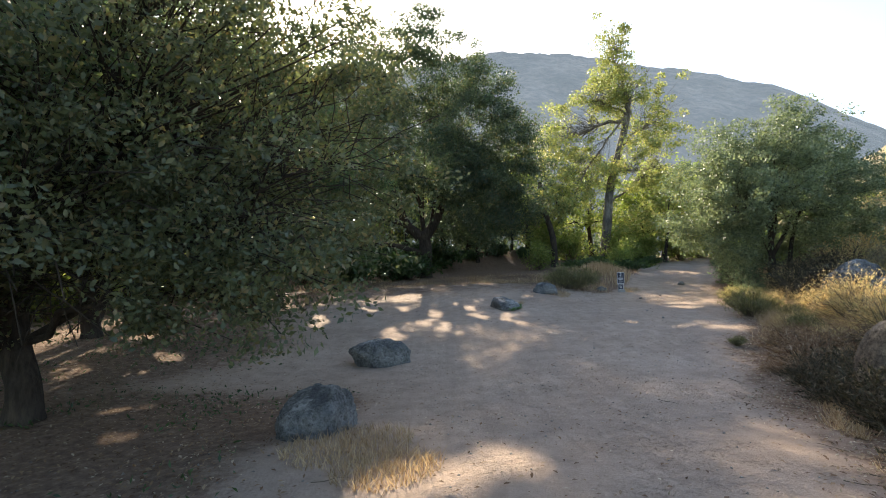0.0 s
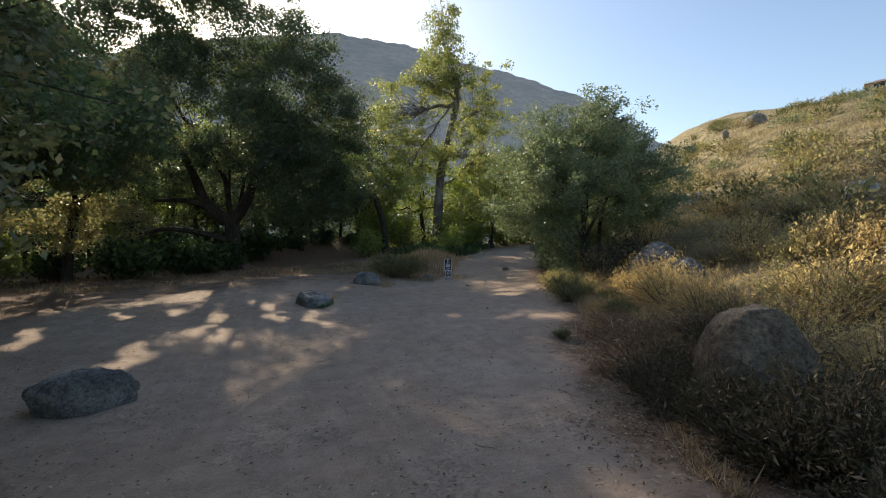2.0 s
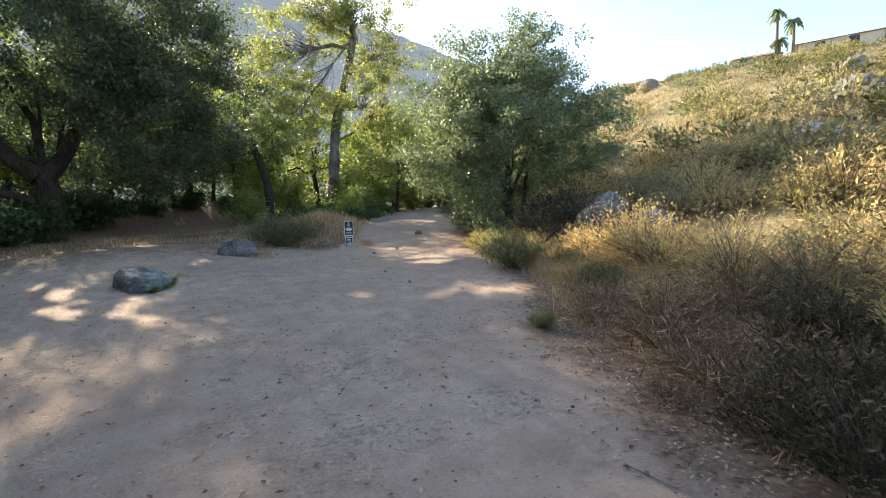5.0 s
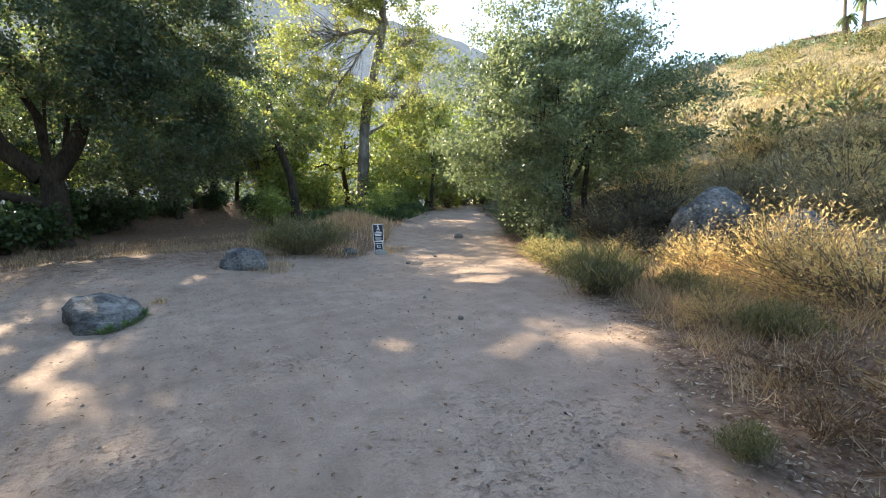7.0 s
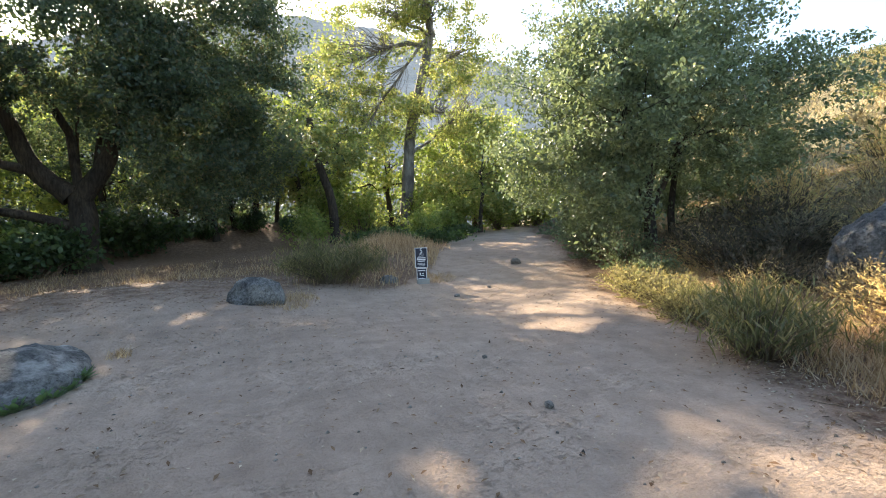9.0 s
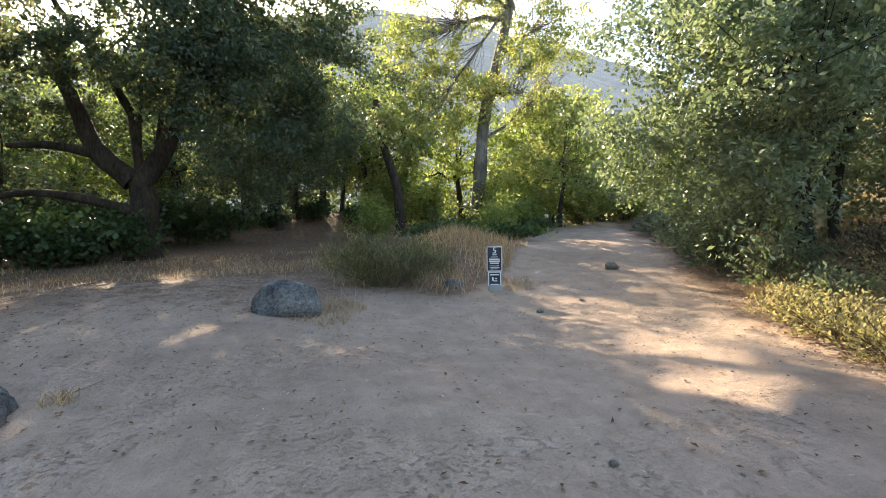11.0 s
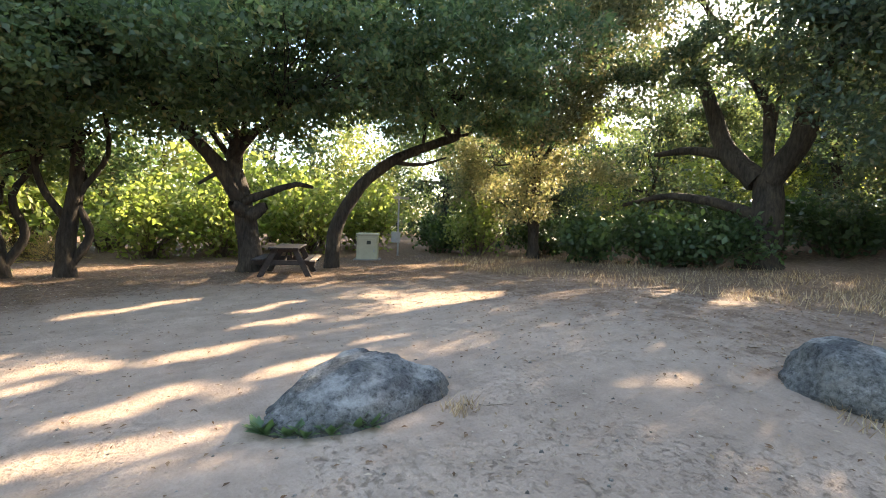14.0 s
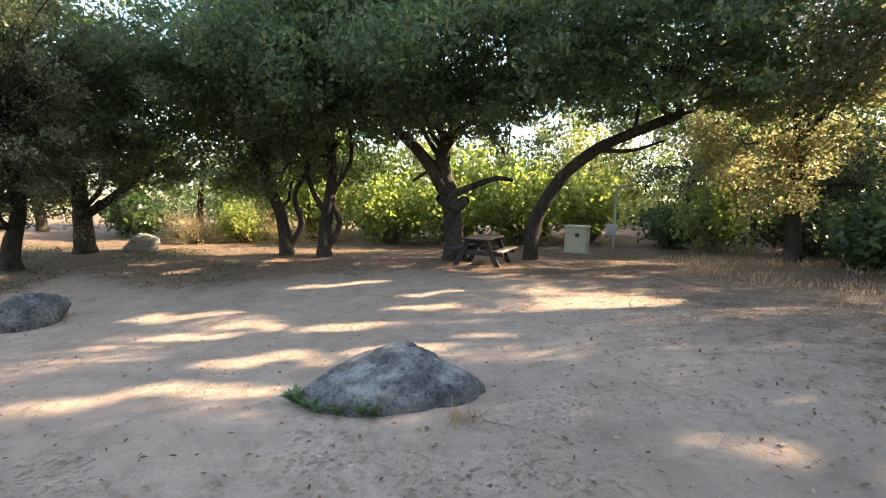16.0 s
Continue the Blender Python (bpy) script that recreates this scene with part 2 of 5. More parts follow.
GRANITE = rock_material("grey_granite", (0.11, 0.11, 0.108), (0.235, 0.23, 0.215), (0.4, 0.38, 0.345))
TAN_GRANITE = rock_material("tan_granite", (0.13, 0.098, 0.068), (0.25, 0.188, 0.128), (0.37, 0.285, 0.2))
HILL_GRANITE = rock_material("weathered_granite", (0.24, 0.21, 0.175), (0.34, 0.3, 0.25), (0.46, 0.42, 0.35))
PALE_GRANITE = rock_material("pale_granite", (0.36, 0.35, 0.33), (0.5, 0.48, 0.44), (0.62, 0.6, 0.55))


def plain(name, col, rough=0.6, var=0.25, scale=6.0, metal=0.0):
    m, n, link, bsdf = material(name, rough)
    tc = n.new("ShaderNodeTexCoord")
    t = noise_node(n, link, scale, 6, 0.65, tc.outputs["Object"])
    r = ramp(n, [(0.3, tuple(v * (1 - var) for v in col)), (0.7, tuple(min(1, v * (1 + var)) for v in col))])
    link(t.outputs[0], r.inputs[0])
    link(r.outputs[0], bsdf.inputs["Base Color"])
    bsdf.inputs["Metallic"].default_value = metal
    bump(n, link, t.outputs[0], 0.2, 0.01, bsdf)
    return m


WOOD = plain("weathered_table_wood", (0.04, 0.031, 0.026), 0.8, 0.4, 9)
# Paler copy of the table wood: sunlight on one bench plank, put into colour.
WOOD_SUNLIT = plain("sunlit_bench_wood", (0.34, 0.26, 0.19), 0.8, 0.3, 9)
SIGN_DARK = plain("sign_navy_face", (0.028, 0.032, 0.05), 0.45, 0.15)
SIGN_WHITE = plain("sign_white_print", (0.78, 0.78, 0.76), 0.5, 0.08)
POST_WOOD = plain("sign_post_wood", (0.2, 0.17, 0.13), 0.85, 0.3, 12)
CONCRETE = plain("grey_concrete", (0.3, 0.29, 0.26), 0.9, 0.2)
BOX_PAINT = plain("beige_cabinet_paint", (0.5, 0.46, 0.33), 0.55, 0.1, 3)
BOX_DARK = plain("dark_label", (0.06, 0.06, 0.05), 0.6, 0.1)
METER_GREY = plain("grey_metal", (0.4, 0.4, 0.38), 0.5, 0.12)
STUCCO = plain("house_stucco", (0.62, 0.55, 0.46), 0.9, 0.1, 1)
ROOF_TILE = plain("house_roof_tile", (0.26, 0.19, 0.165), 0.85, 0.25, 1)
GLASS_DARK = plain("house_window_glass", (0.04, 0.05, 0.06), 0.15, 0.1)


def mountain_material():
    m, n, link, bsdf = material("chaparral_mountain_haze_glow", 1.0)
    geo = n.new("ShaderNodeNewGeometry")
    a = noise_node(n, link, 0.018, 8, 0.65, geo.outputs["Position"])
    b = noise_node(n, link, 0.12, 6, 0.75, geo.outputs["Position"])
    r = ramp(n, [(0.35, (0.09, 0.09, 0.06)), (0.65, (0.24, 0.2, 0.15))])
    link(a.outputs[0], r.inputs[0])
    r2 = ramp(n, [(0.35, (0.55, 0.58, 0.55)), (0.65, (1.3, 1.25, 1.2))])
    link(b.outputs[0], r2.inputs[0])
    link(mix_col(n, link, 1.0, r.outputs[0], r2.outputs[0], "MULTIPLY"), bsdf.inputs["Base Color"])
    # Faint blue emission stands in for the haze in front of the ridge.
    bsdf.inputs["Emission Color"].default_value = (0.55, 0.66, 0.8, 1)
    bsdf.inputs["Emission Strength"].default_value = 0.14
    bump(n, link, b.outputs[0], 1.0, 6.0, bsdf)
    return m


MOUNTAIN = mountain_material()

# ---- shape helpers ----


def mesh_np(name, verts, faces, mat=None, smooth=False):
    verts = np.ascontiguousarray(verts, dtype=np.float32)
    faces = np.ascontiguousarray(faces, dtype=np.int32)
    me = bpy.data.meshes.new(name)
    n, (m, k) = len(verts), faces.shape
    me.vertices.add(n)
    me.vertices.foreach_set("co", verts.ravel())
    me.loops.add(m * k)
    me.loops.foreach_set("vertex_index", faces.ravel())
    me.polygons.add(m)
    me.polygons.foreach_set("loop_start", np.arange(0, m * k, k, dtype=np.int32))
    if smooth:
        me.polygons.foreach_set("use_smooth", np.ones(m, dtype=bool))
    me.update(calc_edges=True)
    if mat:
        me.materials.append(mat)
    return me


def child(name, me, parent, label=""):
    ob = new(name, me)
    ob.parent = parent
    if label:
        ob["label"] = label
    return ob


def part(name, bm, mat, parent, label=""):
    me = bpy.data.meshes.new(name)
    bm.to_mesh(me)
    bm.free()
    me.materials.append(mat)
    return child(name, me, parent, label)


def thing(name, m, label, category, group="", kind=""):
    ob = new(name)
    ob.matrix_world = m
    return tagged(ob, label, category, group, kind)


def units(rng, n):
    v = rng.normal(size=(n, 3))
    return v / np.linalg.norm(v, axis=1, keepdims=True)


def leaf_quads(rng, c, size, aspect=0.5, up=0.0, flat=0.0, along=None):
    """Folded diamond leaves at the centres c: vertices and quads."""
    n = len(c)
    d = units(rng, n)
    d[:, 2] = d[:, 2] * (1 - flat) + up
    if along is not None:
        d = d * 0.55 + along
    d /= np.linalg.norm(d, axis=1, keepdims=True) + 1e-9
    w = np.cross(d, units(rng, n) * (1 - flat) + np.array([0, 0, flat]))
    w /= np.linalg.norm(w, axis=1, keepdims=True) + 1e-9
    up_v = np.cross(w, d)
    s = (size * rng.uniform(0.6, 1.35, n))[:, None]
    v = np.empty((n, 4, 3))
    v[:, 0] = c - d * s * 0.5
    v[:, 1] = c + w * s * aspect * 0.5 + up_v * s * 0.1
    v[:, 2] = c + d * s * 0.5
    v[:, 3] = c - w * s * aspect * 0.5 + up_v * s * 0.1
    return v.reshape(-1, 3), np.arange(4 * n).reshape(-1, 4)


def blade_tris(rng, p, h, width, lean=0.35):
    n = len(p)
    a = rng.uniform(0, 2 * np.pi, n)
    side = np.stack([np.cos(a), np.sin(a), 0 * a], 1) * (width * rng.uniform(0.6, 1.4, n))[:, None]
    hh = h * rng.uniform(0.5, 1.3, n)
    b = rng.uniform(0, 2 * np.pi, n)
    off = np.stack([np.cos(b) * hh * lean * rng.uniform(0, 1.6, n), np.sin(b) * hh * lean * rng.uniform(0, 1.6, n), hh], 1)
    v = np.empty((n, 3, 3))
    v[:, 0], v[:, 1], v[:, 2] = p - side, p + side, p + off
    return v.reshape(-1, 3), np.arange(3 * n).reshape(-1, 3)


def tube(pts, radii, seg=8, rough=0.0, rng=None):
    """A closed tapered tube along pts: vertices and quads."""
    pts = [Vector(p) for p in pts]
    verts = []
    for i, p in enumerate(pts):
        t = (pts[min(i + 1, len(pts) - 1)] - pts[max(i - 1, 0)]).normalized()
        side = t.cross(Vector((0.31, 0.95, 0.05)))
        if side.length < 0.2:
            side = t.cross(Vector((1, 0, 0)))
        side.normalize()
        up = side.cross(t)
        for k in range(seg):
            a = 2 * math.pi * k / seg
            r = radii[i] * (1 + (rng.uniform(-rough, rough) if rng is not None else 0))
            verts.append(p + (side * math.cos(a) + up * math.sin(a)) * r)
    faces = []
    for i in range(len(pts) - 1):
        for k in range(seg):
            k2 = (k + 1) % seg
            faces.append((i * seg + k, i * seg + k2, (i + 1) * seg + k2, (i + 1) * seg + k))
    return np.array([v[:] for v in verts]), np.array(faces)


def join(pieces):
    vs, fs, o = [], [], 0
    for v, f in pieces:
        vs.append(v)
        fs.append(f + o)
        o += len(v)
    return np.concatenate(vs), np.concatenate(fs)


def curve_pts(a, b, sag, n=7, rng=None, wob=0.0):
    a, b = np.array(a, float), np.array(b, float)
    out = []
    for i in range(n):
        u = i / (n - 1)
        p = a + (b - a) * u + np.array([0, 0, sag * 4 * u * (1 - u)])
        if rng is not None and 0 < i < n - 1:
            p = p + rng.normal(size=3) * wob
        out.append(p)
    return out


def rounded(pts, k=4):
    """A smooth curve through pts."""
    q = [np.array(p, float) for p in pts]
    q = [2 * q[0] - q[1]] + q + [2 * q[-1] - q[-2]]
    out = []
    for i in range(1, len(q) - 2):
        for u in np.arange(k) / k:
            out.append(0.5 * (2 * q[i] + (q[i + 1] - q[i - 1]) * u + (2 * q[i - 1] - 5 * q[i] + 4 * q[i + 1] - q[i + 2]) * u * u + (3 * q[i] - q[i - 1] - 3 * q[i + 1] + q[i + 2]) * u ** 3))
    return out + [q[-2]]


def box(bm, sx, sy, sz, m=Matrix(), bevel=0.0):
    g = bmesh.ops.create_cube(bm, size=1, matrix=m @ Matrix.Diagonal((sx, sy, sz, 1)))
    if bevel:
        edges = list({e for v in g["verts"] for e in v.link_edges})
        bmesh.ops.bevel(bm, geom=edges, offset=bevel, segments=1, affect="EDGES")
    return bm


# ---- ground ----


def smooth01(v, a, b):
    u = np.clip((v - a) / (b - a), 0, 1)
    return u * u * (3 - 2 * u)


def right_of_trail(x, y):
    """Metres to the right of the trail's right edge."""
    return (x - 1.0 - 0.535 * y - 0.25 * np.sin(y * 0.55) - 0.12 * np.sin(y * 1.7)) * 0.88


def wave_noise(x, y, seed, base, octaves=4):
    rng = np.random.default_rng(seed)
    out, amp, f = 0 * x, 1.0, base
    for _ in range(octaves):
        for _ in range(3):
            a, p = rng.uniform(0, 6.28), rng.uniform(0, 6.28)
            out = out + amp * np.sin((x * math.cos(a) + y * math.sin(a)) * f + p + 0.8 * np.sin((x * math.sin(a) - y * math.cos(a)) * f * 0.7 + p * 2)) / 3
        amp, f = amp * 0.55, f * 2.1
    return out


def ground_z(x, y):
    x, y = np.asarray(x, float), np.asarray(y, float)
    u = np.clip(x, -14, 17) / 10
    v = np.clip(y, -3, 37) / 10
    z = (-0.322 + -0.067 * u + 0.107 * v + 0.059 * u * u + 0.106 * u * v + 0.047 * v * v
         + -0.287 * np.exp(-((u + 0.2) ** 2 + (v - 0.95) ** 2) / 0.16) + 0.65 * np.exp(-((u - 0.2) ** 2 + (v - 0.1) ** 2) / 0.2)
         + -0.297 * np.exp(-((u - 0.8) ** 2 + (v - 2.0) ** 2) / 0.1) + 0.307 * np.exp(-((u - 0.2) ** 2 + (v - 2.15) ** 2) / 0.1))
    s = np.maximum(right_of_trail(x, y) - 0.5, 0)
    front = 0.26 * s + 0.013 * s * s
    cap = 0.25 * (0.95 * np.minimum(x, 200) + 0.27 * np.clip(y, -60, 90)) - 1.6
    cap = np.minimum(cap, 23 + 0.02 * (cap - 23))
    cap = np.maximum(cap, 0.02)
    k = 1.2
    hill = np.where(s > 0, np.maximum(0, -k * np.log(np.exp(-front / k) + np.exp(-cap / k)) + k * np.log(1 + np.exp(-cap / k)) * np.exp(-front)), 0)
    z = z + hill
    z = z + 0.72 * np.exp(-(((x - 8.5 - 0.3 * (y - 26.3)) / 1.7) ** 2 + ((y - 26.3) / 2.3) ** 2))
    z = z + 1.3 * smooth01(y, 34, 39) * (1 - smooth01(x, 6, 11)) * smooth01(x, -9, -1)
    far = smooth01(np.abs(y - 15) + np.abs(x), 60, 120)
    off = smooth01(right_of_trail(x, y), 0.3, 2.5)
    z = z + wave_noise(x, y, 3, 0.5) * (0.02 + 0.10 * off) + wave_noise(x, y, 5, 3.1) * (0.012 + 0.02 * off)
    z = z + far * off * wave_noise(x, y, 7, 0.08) * 0.8
    return z


def gz(x, y):
    return float(ground_z(x, y))


def clearing_cover(x, y):
    """How much leaf litter and dry grass covers the dirt, 0 to 1."""
    c = smooth01(right_of_trail(x, y), -0.7, 0.8)
    c = np.maximum(c, smooth01(y - 22.0 + 0.02 * (x + 2) ** 2 + 0.7 * np.sin(x), 0, 2.5) * (1 - smooth01(right_of_trail(x, y), -4.6, -3.6) * smooth01(y, 14, 16)))
    c = np.maximum(c, 0.95 * smooth01(-x - 3.0 + 0.8 * np.sin(y * 0.7), 0, 3.5))
    c = np.maximum(c, smooth01(-x - 0.8 + 0.5 * np.sin(y), 0, 1.5) * (1 - smooth01(y, 6.8, 9)))
    c = np.maximum(c, 0.75 * np.exp(-(((x - 6.3) / 2.0) ** 2 + ((y - 22.8) / 1.2) ** 2)))
    c = np.maximum(c, 0.6 * smooth01(y, 17.5, 21.5) * (1 - smooth01(right_of_trail(x, y), -6.5, -5)))
    return c


def axis(lo, d0, d1, hi, step):
    core = np.arange(d0, d1 + step / 2, step)
    out, s, v = [], step, d1
    while v < hi:
        s *= 1.13
        v += s
        out.append(v)
    left, s, v = [], step, d0
    while v > lo:
        s *= 1.13
        v -= s
        left.append(v)
    return np.concatenate([left[::-1], core, out])


gx, gy = axis(-2500, -10, 17, 2500, 0.18), axis(-2500, -1, 29, 2500, 0.18)
X, Y = np.meshgrid(gx, gy)
Z = ground_z(X, Y)
nx, ny = len(gx), len(gy)
idx = np.arange(nx * ny).reshape(ny, nx)
quads = np.stack([idx[:-1, :-1], idx[:-1, 1:], idx[1:, 1:], idx[1:, :-1]], -1).reshape(-1, 4)
gm = mesh_np("ground", np.stack([X, Y, Z], -1).reshape(-1, 3), quads, DIRT, True)
for key, values in (("cover", clearing_cover(X, Y)), ("hill", np.maximum(smooth01(right_of_trail(X, Y), 1.5, 5.0), smooth01(np.hypot(X - 2, Y - 15), 30, 42)))):
    gm.attributes.new(key, "FLOAT", "POINT").data.foreach_set("value", values.astype(np.float32).ravel())
tagged(new("ground", gm), "tan packed dirt clearing and trail rising to a brushy hillside", "ground", kind="structure")

# far mountain ridge
az = np.radians(np.linspace(32, -62, 190))
ds = np.linspace(0, 1, 44)
elev = np.interp(np.degrees(az), [-62, -50, -44, -40, -36, -30, -20, -13, -5, 10, 32], [5, 7.5, 10.4, 13.3, 16.0, 18.5, 21.3, 23.0, 23.4, 21, 12])
A, D = np.meshgrid(az, ds)
E = np.tan(np.radians(np.meshgrid(elev, ds)[0]))
R = 260 + 330 * D
ridge = E * 590 * (1 + 0.006 * np.sin(A * 37) + 0.004 * np.sin(A * 91) + 0.003 * np.sin(A * 233))
prof = np.clip(D, 0, 1) ** 0.85
MX, MY = -np.sin(A) * R, np.cos(A) * R
MZ = ridge * prof + 9 * wave_noise(MX, MY, 11, 0.018, 5) * np.sin(np.pi * D) - 6 * (1 - D)
mi = np.arange(MX.size).reshape(MX.shape)
mq = np.stack([mi[:-1, :-1], mi[1:, :-1], mi[1:, 1:], mi[:-1, 1:]], -1).reshape(-1, 4)
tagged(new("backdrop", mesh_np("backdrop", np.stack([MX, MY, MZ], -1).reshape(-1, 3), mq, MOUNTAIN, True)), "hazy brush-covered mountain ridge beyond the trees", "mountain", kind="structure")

# ---- trees ----

# where the sun comes down between the crowns: x, y, half-widths across and along its way
SUN_GAPS = [(-1.9, 19.4, 1.35, 1.1), (-2.7, 19.1, 0.6, 0.6), (-3.0, 20.3, 0.5, 0.3), (-0.3, 15.8, 0.3, 0.8), (0.7, 16.7, 0.26, 0.8), (-1.3, 16.7, 0.2, 0.9), (-2.7, 16.8, 0.22, 0.8), (0.1, 13.6, 0.25, 0.7), (2.05, 14.3, 0.2, 0.7), (1.2, 15.0, 0.22, 0.8), (2.0, 15.3, 0.14, 0.4),
            (-0.6, 14.6, 0.2, 0.6), (3.05, 18.05, 0.2, 0.2), (3.4, 18.5, 0.19, 0.17), (2.9, 18.8, 0.18, 0.18), (3.6, 19.05, 0.2, 0.2), (6.6, 12.7, 0.55, 0.16), (7.2, 12.2, 0.6, 0.3), (8.2, 16.0, 0.5, 0.45), (8.9, 17.2, 0.5, 0.9), (9.5, 19.3, 0.35, 1.4), (9.0, 20.6, 0.22, 1.1), (8.5, 22.2, 0.2, 1.0), (5.1, 13.4, 0.22, 0.3), (0.1, 3.9, 0.9, 0.5), (-4.0, 15.0, 0.3, 1.0), (-1.6, 13.0, 0.3, 0.8), (-6.0, 10.7, 0.5, 0.35), (-6.4, 9.4, 0.6, 0.25), (-4.1, 6.4, 0.3, 0.3), (-4.6, 7.3, 0.35, 0.25), (-7.5, 12.4, 0.8, 0.4)]


def in_sun_gap(p):
    """Which of the points p lie on the sun's way to a gap in the shade."""
    q = p[:, :2] - np.array(SUN_DIR[:2]) * (p[:, 2:3] / SUN_DIR.z)
    q = q + 0.16 * np.stack([np.sin(q[:, 1] * 2.9 + q[:, 0] * 1.7) + 0.6 * np.sin(q[:, 1] * 7.1), np.sin(q[:, 0] * 4.3 - q[:, 1]) + 0.6 * np.sin(q[:, 0] * 8.7)], 1)
    across = np.array([math.cos(SUN_AZ), math.sin(SUN_AZ)])
    along = np.array([-math.sin(SUN_AZ), math.cos(SUN_AZ)])
    out = np.zeros(len(p), bool)
    for gx_, gy_, a, b in SUN_GAPS:
        d = q - np.array([gx_, gy_])
        out |= ((d @ across) / a) ** 2 + ((d @ along) / b) ** 2 < 1
    return out


def tree(name, x, y, label, trunk, radius, lobes, clumps, per, clump_r, leaf, mat, seed, bark=OAK_BARK, twigs=2, sink=0.15, limb_r=0.4, group="", extra_limbs=(), category="tree", aspect=0.5, shell=0.45, fork=None, holes=-0.1, limb_scale=1.0, limbs=99):
    """trunk: points above the base; lobes: crown ellipsoids (centre, radii), all relative to the base."""
    rng = np.random.default_rng(seed)
    root = thing(name, Matrix.Translation((x, y, gz(x, y))), label, category, group)
    pts = [np.array((0, 0, -sink))] + [np.array(p, float) for p in trunk]
    n = len(pts)
    radii = [radius * (1.45 if i == 0 else 1.0 - 0.45 * i / (n - 1)) for i in range(n)]
    fine_pts, fine_r = [], []
    for i in range(n - 1):
        for k in range(4):
            u = k / 4
            q0, q1, q2, q3 = pts[max(i - 1, 0)], pts[i], pts[i + 1], pts[min(i + 2, n - 1)]
            fine_pts.append(0.5 * (2 * q1 + (q2 - q0) * u + (2 * q0 - 5 * q1 + 4 * q2 - q3) * u * u + (3 * q1 - q0 - 3 * q2 + q3) * u ** 3))
            fine_r.append(radii[i] + (radii[i + 1] - radii[i]) * (u if i else u ** 0.5))
    fine_pts.append(pts[-1])
    fine_r.append(radii[-1])
    child("trunk", mesh_np("trunk", *tube(fine_pts, fine_r, 12, 0.09, rng), bark, True), root)
    tips = []
    fork = len(fine_pts) - 1 if fork is None else fork
    vol = np.array([l[3] * l[4] * l[5] for l in lobes]) ** 0.7
    vol = vol / vol.sum()
    twig_parts, leaf_c = [], []
    for li, l in enumerate(lobes):
        c, r = np.array(l[:3]), np.array(l[3:6])
        start = fine_pts[-1 if li % 2 == 0 else max(fork - 3 * (li // 2) - 1, len(fine_pts) // 2)]
        end = c - np.array([0, 0, r[2] * 0.2])
        limb = curve_pts(start, end, 0.07 * np.linalg.norm(end - start), 8, rng, 0.09 * radius / 0.3)
        lr = limb_scale * radii[-1] * (0.95 if li == 0 else 0.7 if li == 1 else 0.42)
        if li < limbs:
            child("limb", mesh_np("limb", *tube(limb, np.linspace(lr, lr * limb_r, 8), 8, 0.08, rng), bark, True), root)
        k = max(3, int(clumps * vol[li]))
        dirs = units(rng, k)
        rad = shell + (1 - shell) * rng.uniform(0, 1, k) ** 0.6
        cc = c + dirs * rad[:, None] * r * (1 + 0.18 * rng.normal(size=(k, 1)))
        tips.append(cc)
        for j in range(0, k if li < limbs else 0, max(1, 4 - twigs)):
            src = limb[rng.integers(3, 8)]
            tw = curve_pts(src, cc[j], 0.12, 4, rng, 0.12)
            r0 = lr * limb_r * rng.uniform(0.25, 0.6)
            twig_parts.append(tube(tw, np.linspace(r0, 0.008, 4), 3))
    for e in extra_limbs:
        bow = rounded(e[0])
        child("limb", mesh_np("limb", *tube(bow, np.linspace(e[1], e[2], len(bow)), 8, 0.08, rng), bark, True), root)
    if twig_parts:
        tagged(child("twigwork", mesh_np("twigwork", *join(twig_parts), bark, True), root), kind="stuff")
    cc = np.concatenate(tips)
    cc = cc[cc[:, 2] > 0.25]
    gap = np.array([noise.noise(Vector(q) * 0.42 + Vector((seed * 3.7, 0, 0))) for q in cc])
    cc = cc[gap > holes]
    sizes = clump_r * rng.uniform(0.55, 1.3, len(cc))
    which = np.repeat(np.arange(len(cc)), per)
    p = cc[which] + units(rng, len(which)) * (rng.uniform(0, 1, len(which)) ** 0.42 * sizes[which])[:, None] * np.array([1.0, 1.0, 0.62])
    keep = (p[:, 2] > 0.05) & ~in_sun_gap(p + np.array(root.matrix_world.translation))
    v, f = leaf_quads(rng, p[keep], leaf, aspect)
    child("crown", mesh_np("crown", v, f, mat), root)
    return root


